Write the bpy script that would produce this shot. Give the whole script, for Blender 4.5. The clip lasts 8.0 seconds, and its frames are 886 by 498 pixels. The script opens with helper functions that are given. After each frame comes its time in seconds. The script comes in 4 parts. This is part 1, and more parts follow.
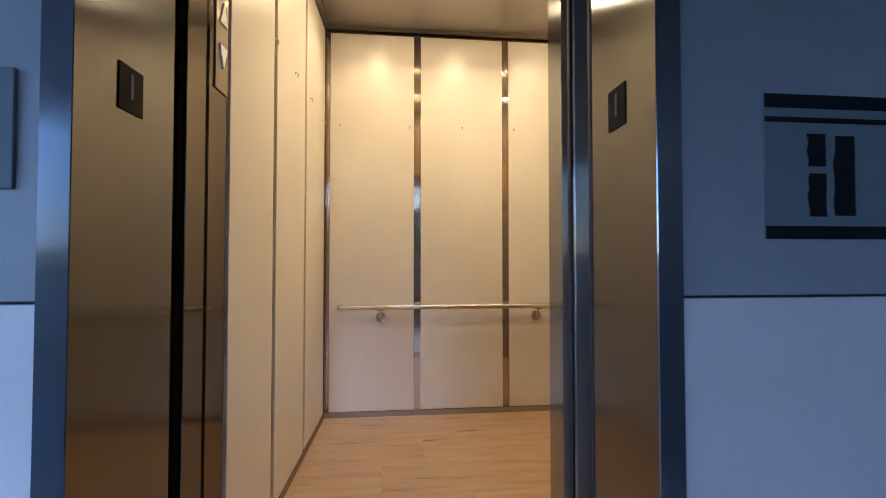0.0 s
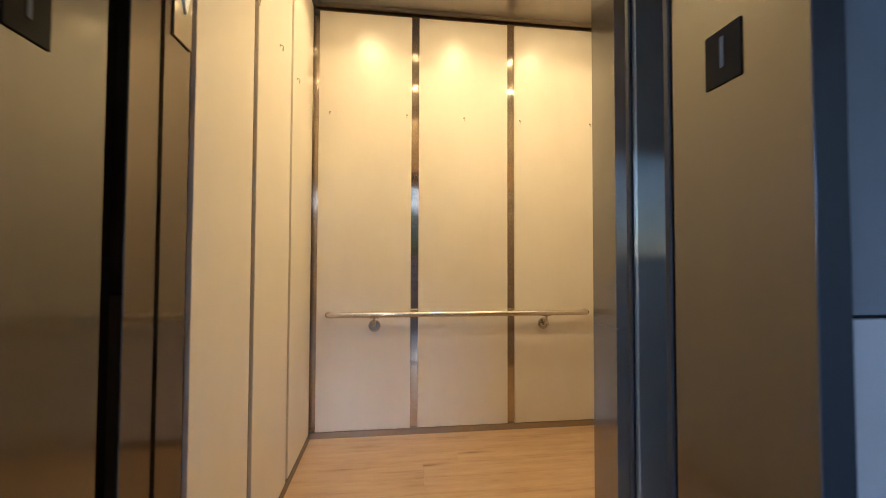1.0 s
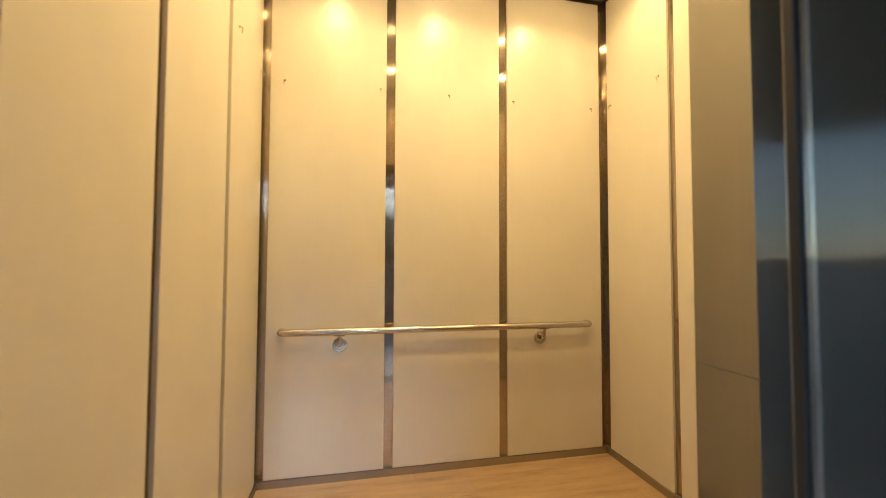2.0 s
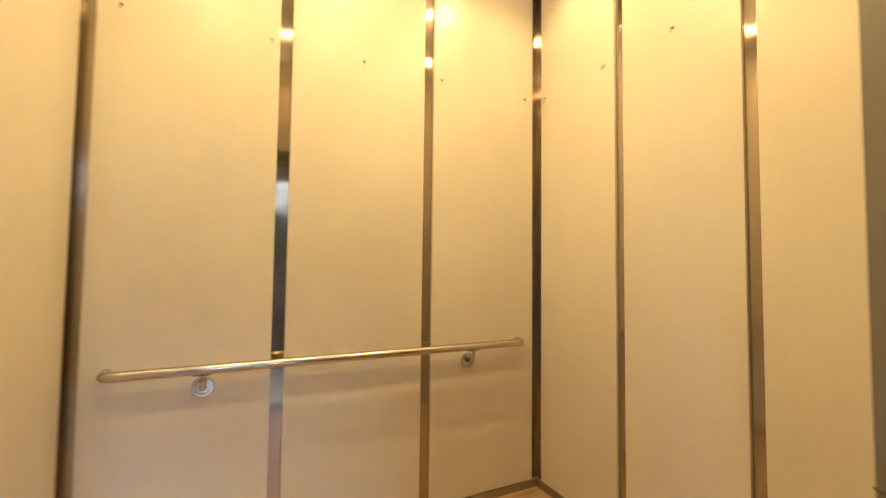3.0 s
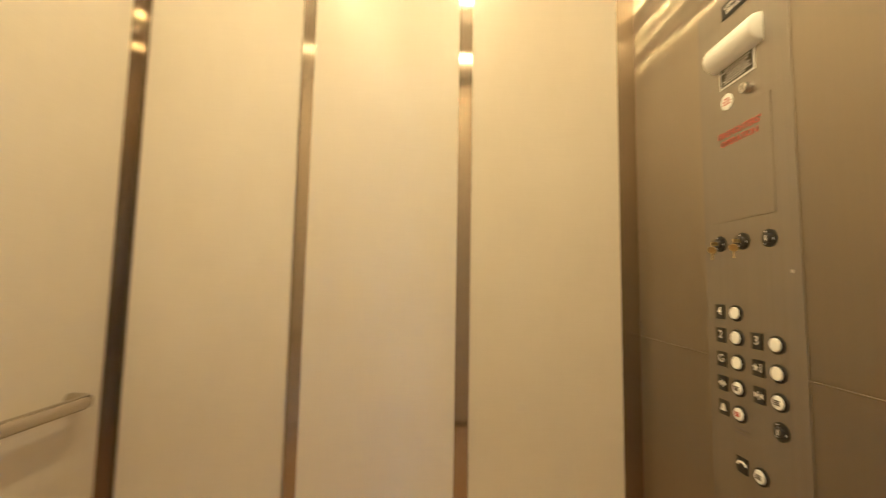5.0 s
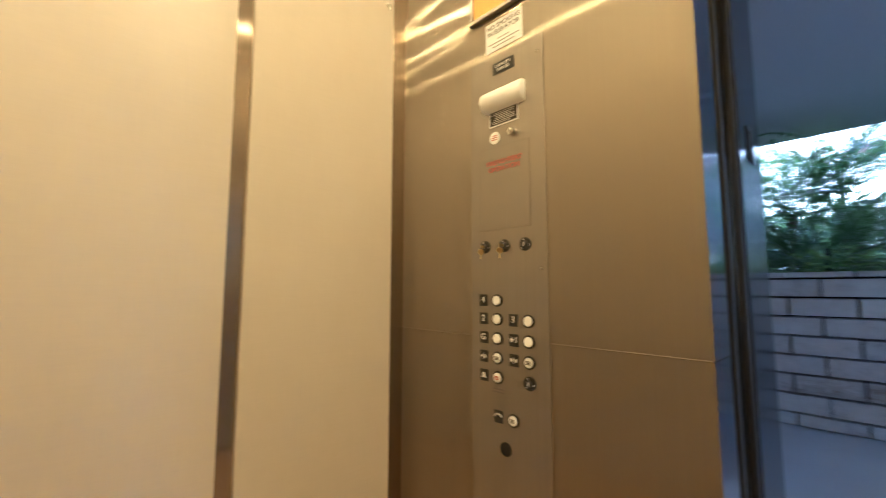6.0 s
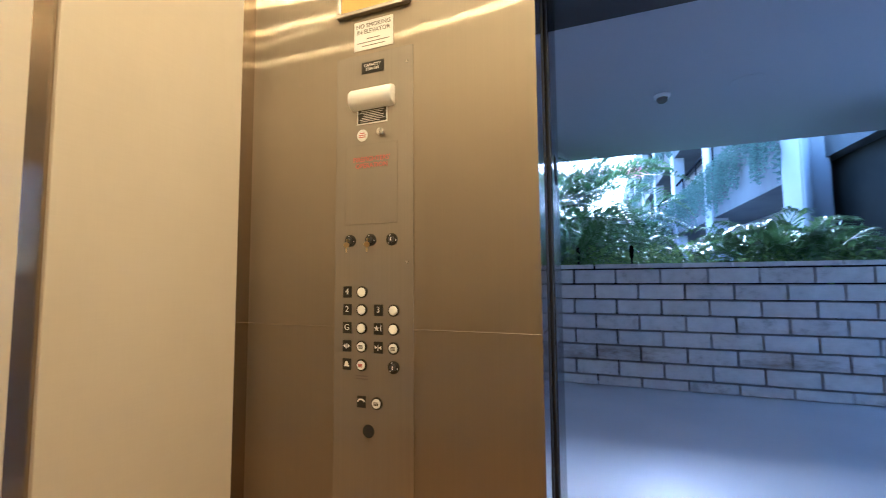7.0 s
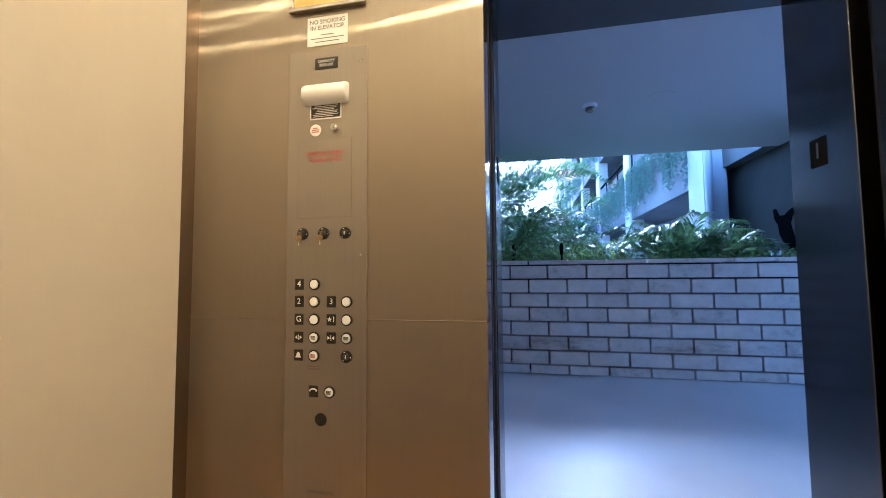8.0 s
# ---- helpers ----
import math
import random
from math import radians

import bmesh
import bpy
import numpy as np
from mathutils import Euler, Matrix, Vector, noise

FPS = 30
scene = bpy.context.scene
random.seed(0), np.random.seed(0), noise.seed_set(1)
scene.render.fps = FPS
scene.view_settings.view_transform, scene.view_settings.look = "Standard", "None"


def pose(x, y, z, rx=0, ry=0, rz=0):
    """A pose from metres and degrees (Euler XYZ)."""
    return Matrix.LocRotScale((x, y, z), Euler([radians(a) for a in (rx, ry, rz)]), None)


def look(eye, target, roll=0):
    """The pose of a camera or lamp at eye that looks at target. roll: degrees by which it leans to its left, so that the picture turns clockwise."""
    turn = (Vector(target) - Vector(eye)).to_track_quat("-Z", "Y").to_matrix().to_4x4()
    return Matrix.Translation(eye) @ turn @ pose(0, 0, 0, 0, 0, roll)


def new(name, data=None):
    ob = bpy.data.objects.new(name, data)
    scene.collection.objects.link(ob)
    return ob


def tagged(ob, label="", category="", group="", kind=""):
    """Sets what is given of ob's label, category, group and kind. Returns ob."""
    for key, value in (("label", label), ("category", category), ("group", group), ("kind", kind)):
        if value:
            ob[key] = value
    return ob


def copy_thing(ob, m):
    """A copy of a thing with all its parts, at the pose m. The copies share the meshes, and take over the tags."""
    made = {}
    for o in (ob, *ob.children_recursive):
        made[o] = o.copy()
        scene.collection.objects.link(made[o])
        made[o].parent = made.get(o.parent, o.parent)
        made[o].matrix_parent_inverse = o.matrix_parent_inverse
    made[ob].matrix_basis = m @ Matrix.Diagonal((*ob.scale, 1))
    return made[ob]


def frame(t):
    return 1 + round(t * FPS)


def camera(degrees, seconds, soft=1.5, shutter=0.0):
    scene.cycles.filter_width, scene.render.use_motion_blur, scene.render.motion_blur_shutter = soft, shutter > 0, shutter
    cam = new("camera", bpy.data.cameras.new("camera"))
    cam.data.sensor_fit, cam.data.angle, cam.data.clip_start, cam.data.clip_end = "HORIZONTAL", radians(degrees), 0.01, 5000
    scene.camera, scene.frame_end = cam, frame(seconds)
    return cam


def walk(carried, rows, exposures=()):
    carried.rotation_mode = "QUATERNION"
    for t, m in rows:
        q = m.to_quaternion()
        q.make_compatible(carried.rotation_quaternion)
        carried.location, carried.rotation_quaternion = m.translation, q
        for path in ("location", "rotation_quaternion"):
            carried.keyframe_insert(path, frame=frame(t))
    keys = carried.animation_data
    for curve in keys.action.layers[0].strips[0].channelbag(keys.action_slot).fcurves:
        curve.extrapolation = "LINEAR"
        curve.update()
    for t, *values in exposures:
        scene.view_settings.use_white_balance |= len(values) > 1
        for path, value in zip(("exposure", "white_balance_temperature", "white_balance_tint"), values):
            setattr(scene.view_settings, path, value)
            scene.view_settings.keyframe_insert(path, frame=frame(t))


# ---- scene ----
CAM_FOV = 94.75
cam = camera(CAM_FOV, 8.0, soft=0.95, shutter=0.4)
PATH = [
    (0, (0.589, -1.393, 1.161), (0.772, 0.598, 1.207), 0.00),
    (0.5, (0.541, -1.281, 1.160), (0.740, 0.709, 1.207), 0.03),
    (1, (0.515, -1.108, 1.159), (0.769, 0.874, 1.218), 0.21),
    (1.2, (0.509, -1.022, 1.153), (0.794, 0.957, 1.216), 0.21),
    (2.3, (0.477, -0.491, 1.162), (1.010, 1.434, 1.251), 0.32),
    (2.5, (0.482, -0.399, 1.162), (1.112, 1.497, 1.257), 0.46),
    (3, (0.533, -0.178, 1.197), (1.414, 1.615, 1.288), 0.67),
    (3.5, (0.554, 0.053, 1.193), (1.755, 1.649, 1.301), 0.64),
    (4.1, (0.589, 0.305, 1.185), (2.215, 1.461, 1.323), 1.05),
    (5.5, (0.811, 0.792, 1.127), (2.655, 0.038, 1.307), 0.65),
    (6, (0.876, 0.908, 1.124), (2.321, -0.461, 1.316), 0.04),
    (6.5, (0.935, 0.987, 1.135), (1.947, -0.730, 1.295), -0.44),
    (7, (0.964, 1.049, 1.130), (1.661, -0.820, 1.271), -0.44),
    (7.5, (0.976, 1.095, 1.121), (1.482, -0.835, 1.258), -0.60),
    (8, (0.982, 1.127, 1.117), (1.387, -0.828, 1.240), -0.50),
]
EXPOSURES = [(0.0, 3.20, 4250, 18), (0.5, 3.28, 4350, 16), (1.0, 3.40, 4500, 13), (2.5, 3.47, 5050, 6), (3.0, 3.47, 5000, 7),
             (4.0, 3.46, 4500, 9), (5.5, 3.42, 4420, 9), (6.5, 3.43, 4330, 13), (8.0, 3.46, 4090, 16)]
walk(cam, [(t, look(eye, target, roll)) for t, eye, target, roll in PATH], EXPOSURES)

# ---- world, sun, lamps ----
world = bpy.data.worlds.new("sky")
scene.world = world
world.use_nodes = True
wn, wl = world.node_tree.nodes, world.node_tree.links
sky = wn.new("ShaderNodeTexSky")
sky.sky_type, sky.sun_disc = "NISHITA", False
sky.sun_elevation, sky.sun_rotation = radians(29), radians(190)
wl.new(sky.outputs[0], wn["Background"].inputs["Color"])
wn["Background"].inputs["Strength"].default_value = 0.15

sun = new("sun", bpy.data.lights.new("sun", "SUN"))
sun.data.energy, sun.data.angle, sun.data.color = 2.3, radians(34), (1.0, 0.97, 0.92)
sun.matrix_world = look((0, 0, 20), (1.6, 8.6, 15.2))

# car and hall in metres: x along the front, y into the car, z up
CW, CD, CH = 2.03, 1.659, 2.88          # car inside
XL, XR = 0.003, 1.090                   # clear opening
HEAD = 2.14                             # height of the opening
Y_HALL = -0.617                         # face of the hall wall
HALL_H = 2.92
LAMPS = [(x, y) for y in (1.17, 0.49) for x in (0.355, 1.015, 1.675)]
LAMP_POWER = 1.66
for lx, ly in LAMPS:
    lamp = new("downlight_lamp", bpy.data.lights.new("downlight_lamp", "SPOT"))
    lamp.data.energy, lamp.data.color = LAMP_POWER, (1.02, 0.61, 0.18)
    lamp.data.spot_size, lamp.data.spot_blend, lamp.data.shadow_soft_size = radians(142), 0.55, 0.012
    lamp.matrix_world = look((lx, ly, CH - 0.03), (lx, ly, 0))


# ---- materials ----
def mat(name, rough=0.5, metal=0.0, color=(0.5, 0.5, 0.5), spec=0.5):
    m = bpy.data.materials.new(name)
    m.use_nodes = True
    b = m.node_tree.nodes["Principled BSDF"]
    b.inputs["Base Color"].default_value = (*color, 1)
    b.inputs["Roughness"].default_value = rough
    b.inputs["Metallic"].default_value = metal
    b.inputs["Specular IOR Level"].default_value = spec
    return m


def nd(m, kind, **kw):
    n = m.node_tree.nodes.new(kind)
    for k, v in kw.items():
        n.inputs[k.replace("_", " ")].default_value = v
    return n


def ln(m, a, b):
    m.node_tree.links.new(a, b)


def bsdf(m):
    return m.node_tree.nodes["Principled BSDF"]


def coords(m, scale, world_space=True):
    mp = m.node_tree.nodes.new("ShaderNodeMapping")
    mp.inputs["Scale"].default_value = scale
    if world_space:
        g = m.node_tree.nodes.new("ShaderNodeNewGeometry")
        ln(m, g.outputs["Position"], mp.inputs["Vector"])
    else:
        g = m.node_tree.nodes.new("ShaderNodeTexCoord")
        ln(m, g.outputs["Object"], mp.inputs["Vector"])
    return mp.outputs[0]


def noise_tex(m, vec, scale, detail=4.0, rough=0.6):
    n = nd(m, "ShaderNodeTexNoise", Scale=scale, Detail=detail, Roughness=rough)
    ln(m, vec, n.inputs["Vector"])
    return n.outputs["Fac"]


def ramp(m, fac, stops):
    r = m.node_tree.nodes.new("ShaderNodeValToRGB")
    el = r.color_ramp.elements
    while len(el) < len(stops):
        el.new(0.5)
    for e, (pos, c) in zip(el, stops):
        e.position, e.color = pos, (*c, 1) if len(c) == 3 else c
    ln(m, fac, r.inputs["Fac"])
    return r.outputs["Color"]


def maprange(m, fac, lo, hi, a=0.0, b=1.0):
    r = nd(m, "ShaderNodeMapRange")
    r.inputs["From Min"].default_value, r.inputs["From Max"].default_value = a, b
    r.inputs["To Min"].default_value, r.inputs["To Max"].default_value = lo, hi
    ln(m, fac, r.inputs["Value"])
    return r.outputs["Result"]


def bump(m, height, strength, dist=0.001):
    b = nd(m, "ShaderNodeBump", Strength=strength, Distance=dist)
    ln(m, height, b.inputs["Height"])
    ln(m, b.outputs["Normal"], bsdf(m).inputs["Normal"])


def brushed(name, color, rough, aniso=0.85, smear=0.06, scatter=0.15, wide=0.33):
    """Steel brushed upright: it mirrors sharply up and down and blurs sideways."""
    m = mat(name, rough, 1.0, color)
    g = m.node_tree.nodes.new("ShaderNodeBsdfAnisotropic")
    t = nd(m, "ShaderNodeCombineXYZ", X=0.7071, Y=0.7071, Z=0.0)
    ln(m, t.outputs[0], g.inputs["Tangent"])
    g.inputs["Anisotropy"].default_value = -aniso
    cloud = noise_tex(m, coords(m, (1.7, 1.7, 0.8)), 1.0, 3, 0.5)
    streak = noise_tex(m, coords(m, (220, 220, 0.7)), 1.0, 2, 0.5)
    ln(m, maprange(m, cloud, rough * 0.94, rough * 1.06, 0.3, 0.7), g.inputs["Roughness"])
    c2 = tuple(v * (1 - smear) for v in color)
    tone = ramp(m, streak, [(0.3, c2), (0.7, color)])
    ln(m, tone, g.inputs["Color"])
    # a second, wider lobe: the scatter of the coarse scratches
    w = m.node_tree.nodes.new("ShaderNodeBsdfAnisotropic")
    ln(m, t.outputs[0], w.inputs["Tangent"])
    ln(m, tone, w.inputs["Color"])
    w.inputs["Anisotropy"].default_value, w.inputs["Roughness"].default_value = -0.35, wide
    mx = nd(m, "ShaderNodeMixShader", Fac=scatter)
    ln(m, g.outputs[0], mx.inputs[1])
    ln(m, w.outputs[0], mx.inputs[2])
    ln(m, mx.outputs[0], m.node_tree.nodes["Material Output"].inputs["Surface"])
    return m


STEEL = brushed("brushed_steel", (0.415, 0.365, 0.28), 0.16, 0.96, smear=0.03, scatter=0.5, wide=0.52)


def hall_steel(name, color, rough, aniso):
    """Duller brushed steel that brightens at a grazing view, as metal does."""
    m = mat(name, rough, 1.0, color)
    g = m.node_tree.nodes.new("ShaderNodeBsdfMetallic")
    t = nd(m, "ShaderNodeCombineXYZ", X=0.7071, Y=0.7071, Z=0.0)
    ln(m, t.outputs[0], g.inputs["Tangent"])
    g.inputs["Anisotropy"].default_value = aniso
    g.inputs["Edge Tint"].default_value = (0.85, 0.87, 0.9, 1)
    cloud = noise_tex(m, coords(m, (1.7, 1.7, 0.8)), 1.0, 3, 0.5)
    streak = noise_tex(m, coords(m, (220, 220, 0.7)), 1.0, 2, 0.5)
    ln(m, maprange(m, cloud, rough * 0.92, rough * 1.08, 0.3, 0.7), g.inputs["Roughness"])
    ln(m, ramp(m, streak, [(0.3, tuple(v * 0.93 for v in color)), (0.7, color)]), g.inputs["Base Color"])
    ln(m, g.outputs[0], m.node_tree.nodes["Material Output"].inputs["Surface"])
    return m


STEEL_HALL = hall_steel("brushed_steel_hall", (0.20, 0.199, 0.197), 0.17, 0.90)
REVEAL = hall_steel("polished_reveal", (0.34, 0.335, 0.33), 0.13, 0.8)
STEEL_EDGE = brushed("brushed_steel_edge", (0.19, 0.17, 0.14), 0.11, 0.55)
STRIP = brushed("polished_strip", (0.48, 0.41, 0.315), 0.13, 0.80, 0.03)
SATIN = brushed("satin_plate", (0.43, 0.40, 0.35), 0.22, 0.8, scatter=0.4, wide=0.36)
RAIL = mat("rail_steel", 0.22, 1.0, (0.56, 0.52, 0.46))
rl = noise_tex(RAIL, coords(RAIL, (9, 60, 60)), 1.0, 3)
ln(RAIL, maprange(RAIL, rl, 0.19, 0.27, 0.3, 0.7), bsdf(RAIL).inputs["Roughness"])

LAM = mat("cream_laminate", 0.36, 0.0, (0.74, 0.70, 0.62), 0.45)
soil = noise_tex(LAM, coords(LAM, (1.6, 1.6, 0.9)), 1.0, 5, 0.6)
warp = noise_tex(LAM, coords(LAM, (330, 330, 9)), 1.0, 2, 0.5)
weft = noise_tex(LAM, coords(LAM, (14, 14, 300)), 1.0, 2, 0.5)
lin = nd(LAM, "ShaderNodeMath")
lin.operation = "ADD"
ln(LAM, warp, lin.inputs[0])
ln(LAM, weft, lin.inputs[1])
base = ramp(LAM, soil, [(0.3, (0.63, 0.58, 0.495)), (0.7, (0.69, 0.645, 0.565))])
thread = nd(LAM, "ShaderNodeMix")
thread.data_type, thread.blend_type = "RGBA", "MULTIPLY"
thread.inputs["Factor"].default_value = 1.0
ln(LAM, base, thread.inputs[6])
ln(LAM, ramp(LAM, maprange(LAM, lin.outputs[0], 0.0, 1.0, 0.7, 1.3), [(0.0, (0.972, 0.97, 0.965)), (1.0, (1.0, 1.0, 1.0))]), thread.inputs[7])
ln(LAM, thread.outputs[2], bsdf(LAM).inputs["Base Color"])
ln(LAM, maprange(LAM, soil, 0.30, 0.315, 0.3, 0.7), bsdf(LAM).inputs["Roughness"])
bump(LAM, lin.outputs[0], 0.06, 0.0005)

WOOD = mat("oak_plank", 0.42)
wv = coords(WOOD, (1.0, 9.0, 9.0))
info = WOOD.node_tree.nodes.new("ShaderNodeObjectInfo")
shift = nd(WOOD, "ShaderNodeVectorMath")
shift.operation = "MULTIPLY_ADD"
ln(WOOD, info.outputs["Random"], shift.inputs[0])
shift.inputs[1].default_value = (31.0, 17.0, 5.0)
ln(WOOD, wv, shift.inputs[2])
g1 = noise_tex(WOOD, shift.outputs[0], 2.2, 8, 0.65)
g2 = noise_tex(WOOD, shift.outputs[0], 14.0, 4, 0.6)
gm = nd(WOOD, "ShaderNodeMath")
gm.operation = "MULTIPLY_ADD"
ln(WOOD, g2, gm.inputs[0])
gm.inputs[1].default_value = 0.35
ln(WOOD, g1, gm.inputs[2])
knot = nd(WOOD, "ShaderNodeTexVoronoi", Scale=1.25)
bend = nd(WOOD, "ShaderNodeVectorMath")
bend.operation = "MULTIPLY_ADD"
ln(WOOD, g1, bend.inputs[0])
bend.inputs[1].default_value = (0.25, 0.5, 0.5)
ln(WOOD, shift.outputs[0], bend.inputs[2])
ln(WOOD, bend.outputs[0], knot.inputs["Vector"])
eye = nd(WOOD, "ShaderNodeMix")
eye.data_type, eye.blend_type = "RGBA", "MULTIPLY"
eye.inputs["Factor"].default_value = 1.0
ln(WOOD, ramp(WOOD, gm.outputs[0], [(0.40, (0.25, 0.15, 0.075)), (0.60, (0.40, 0.27, 0.145)), (0.86, (0.48, 0.345, 0.195))]), eye.inputs[6])
ln(WOOD, ramp(WOOD, knot.outputs["Distance"], [(0.03, (0.42, 0.36, 0.30)), (0.10, (0.82, 0.79, 0.76)), (0.22, (1.0, 1.0, 1.0))]), eye.inputs[7])
ln(WOOD, eye.outputs[2], bsdf(WOOD).inputs["Base Color"])
ln(WOOD, maprange(WOOD, g1, 0.34, 0.52, 0.3, 0.7), bsdf(WOOD).inputs["Roughness"])
bump(WOOD, g2, 0.12, 0.0006)

PLASTER = mat("hall_plaster", 0.55, 0.0, (0.66, 0.66, 0.66))
pl = noise_tex(PLASTER, coords(PLASTER, (1.4, 1.4, 2.2)), 1.0, 6, 0.65)
ln(PLASTER, ramp(PLASTER, pl, [(0.3, (0.38, 0.38, 0.385)), (0.7, (0.46, 0.455, 0.45))]), bsdf(PLASTER).inputs["Base Color"])
bump(PLASTER, noise_tex(PLASTER, coords(PLASTER, (120, 120, 120)), 1.0, 3), 0.12, 0.001)
# light grey concrete, base colour lowered to stand for the shade on it
GREYC = mat("shade_darkened_concrete", 0.75, 0.0, (0.3, 0.3, 0.3))
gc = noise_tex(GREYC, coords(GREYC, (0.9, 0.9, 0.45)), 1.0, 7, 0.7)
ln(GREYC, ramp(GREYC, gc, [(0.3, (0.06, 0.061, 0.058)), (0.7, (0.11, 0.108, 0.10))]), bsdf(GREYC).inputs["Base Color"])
# side wall paint with the deep shade it stands in put into the colour
DEEP_SHADE = mat("shade_darkened_green_grey", 0.85, 0.0, (0.05, 0.06, 0.06), 0.12)
dp = noise_tex(DEEP_SHADE, coords(DEEP_SHADE, (1.3, 1.3, 1.8)), 1.0, 6, 0.6)
ln(DEEP_SHADE, ramp(DEEP_SHADE, dp, [(0.3, (0.028, 0.027, 0.021)), (0.7, (0.042, 0.040, 0.032))]), bsdf(DEEP_SHADE).inputs["Base Color"])
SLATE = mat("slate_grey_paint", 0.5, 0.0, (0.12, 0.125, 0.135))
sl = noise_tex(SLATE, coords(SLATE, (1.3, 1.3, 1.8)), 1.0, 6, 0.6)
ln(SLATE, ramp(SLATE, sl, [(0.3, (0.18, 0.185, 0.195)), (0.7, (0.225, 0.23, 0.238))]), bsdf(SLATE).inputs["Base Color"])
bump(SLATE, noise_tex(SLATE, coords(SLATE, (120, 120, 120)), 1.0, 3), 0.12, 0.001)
WAINSCOT = mat("pale_wainscot", 0.42, 0.0, (0.74, 0.73, 0.71))
wa = noise_tex(WAINSCOT, coords(WAINSCOT, (2.0, 2.0, 1.2)), 1.0, 6, 0.65)
ln(WAINSCOT, ramp(WAINSCOT, wa, [(0.3, (0.44, 0.42, 0.40)), (0.7, (0.53, 0.51, 0.485))]), bsdf(WAINSCOT).inputs["Base Color"])
bump(WAINSCOT, noise_tex(WAINSCOT, coords(WAINSCOT, (90, 90, 90)), 1.0, 3), 0.08, 0.001)
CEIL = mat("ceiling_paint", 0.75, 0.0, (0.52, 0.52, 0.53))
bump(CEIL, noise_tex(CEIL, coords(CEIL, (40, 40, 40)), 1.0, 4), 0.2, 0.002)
WHITE = mat("white_paint", 0.6, 0.0, (0.80, 0.80, 0.79))
wp = noise_tex(WHITE, coords(WHITE, (0.8, 0.8, 0.5)), 1.0, 6, 0.65)
ln(WHITE, ramp(WHITE, wp, [(0.3, (0.26, 0.26, 0.255)), (0.7, (0.36, 0.36, 0.35))]), bsdf(WHITE).inputs["Base Color"])

CONC = mat("polished_concrete", 0.45, 0.0, (0.36, 0.36, 0.36), 0.8)
cc = noise_tex(CONC, coords(CONC, (0.9, 0.9, 0.9)), 1.0, 4, 0.5)
cf = noise_tex(CONC, coords(CONC, (26, 26, 26)), 1.0, 4, 0.6)
ln(CONC, ramp(CONC, cc, [(0.25, (0.50, 0.50, 0.51)), (0.5, (0.58, 0.58, 0.585)), (0.75, (0.65, 0.648, 0.645))]), bsdf(CONC).inputs["Base Color"])
bump(CONC, cf, 0.03, 0.0006)
cs = noise_tex(CONC, coords(CONC, (2.6, 2.6, 2.6)), 1.0, 6, 0.65)
ln(CONC, maprange(CONC, cs, 0.34, 0.42, 0.25, 0.75), bsdf(CONC).inputs["Roughness"])

BLOCK = mat("concrete_block", 0.85, 0.0, (0.4, 0.4, 0.4))
bi = BLOCK.node_tree.nodes.new("ShaderNodeObjectInfo")
bn = noise_tex(BLOCK, coords(BLOCK, (7.0, 7.0, 9.0)), 1.0, 7, 0.7)
ba = nd(BLOCK, "ShaderNodeMath")
ba.operation = "MULTIPLY_ADD"
ln(BLOCK, bi.outputs["Random"], ba.inputs[0])
ba.inputs[1].default_value = 0.16
ln(BLOCK, bn, ba.inputs[2])
# a band of brown splash stains low on the wall
bz = nd(BLOCK, "ShaderNodeSeparateXYZ")
ln(BLOCK, coords(BLOCK, (1, 1, 1)), bz.inputs[0])
stain = ramp(BLOCK, bz.outputs["Z"], [(0.24, (0, 0, 0)), (0.30, (1, 1, 1)), (0.37, (1, 1, 1)), (0.43, (0, 0, 0))])
blot = ramp(BLOCK, noise_tex(BLOCK, coords(BLOCK, (1.5, 1.5, 4.0)), 1.0, 5, 0.7), [(0.46, (0, 0, 0)), (0.64, (1, 1, 1))])
both = nd(BLOCK, "ShaderNodeMix")
both.data_type, both.blend_type = "RGBA", "MULTIPLY"
both.inputs["Factor"].default_value = 1.0
ln(BLOCK, stain, both.inputs[6])
ln(BLOCK, blot, both.inputs[7])
dirty = nd(BLOCK, "ShaderNodeMix")
dirty.data_type, dirty.blend_type = "RGBA", "MULTIPLY"
ln(BLOCK, both.outputs[2], dirty.inputs["Factor"])
ln(BLOCK, ramp(BLOCK, ba.outputs[0], [(0.34, (0.36, 0.342, 0.325)), (0.48, (0.57, 0.55, 0.53)), (0.80, (0.70, 0.68, 0.655))]), dirty.inputs[6])
dirty.inputs[7].default_value = (0.42, 0.36, 0.30, 1)
ln(BLOCK, dirty.outputs[2], bsdf(BLOCK).inputs["Base Color"])
bump(BLOCK, noise_tex(BLOCK, coords(BLOCK, (60, 60, 60)), 1.0, 5, 0.7), 0.5, 0.003)
MORTAR = mat("dark_mortar", 0.95, 0.0, (0.016, 0.016, 0.017))
bump(MORTAR, noise_tex(MORTAR, coords(MORTAR, (80, 80, 80)), 1.0, 3), 0.4, 0.003)

MATTE = mat("matte_black_vinyl", 0.85, 0.0, (0.008, 0.008, 0.009), 0.1)
BLACK = mat("black_plate", 0.4, 0.0, (0.012, 0.012, 0.012))
RUBBER = mat("black_rubber", 0.65, 0.0, (0.01, 0.01, 0.011))
DARKMETAL = mat("dark_shaft_steel", 0.35, 1.0, (0.10, 0.10, 0.11))
bump(DARKMETAL, noise_tex(DARKMETAL, coords(DARKMETAL, (60, 60, 4)), 1.0, 3), 0.2, 0.001)
# near black, so the unlit shaft's darkness is in the colour
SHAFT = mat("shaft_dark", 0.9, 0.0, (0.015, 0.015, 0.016))
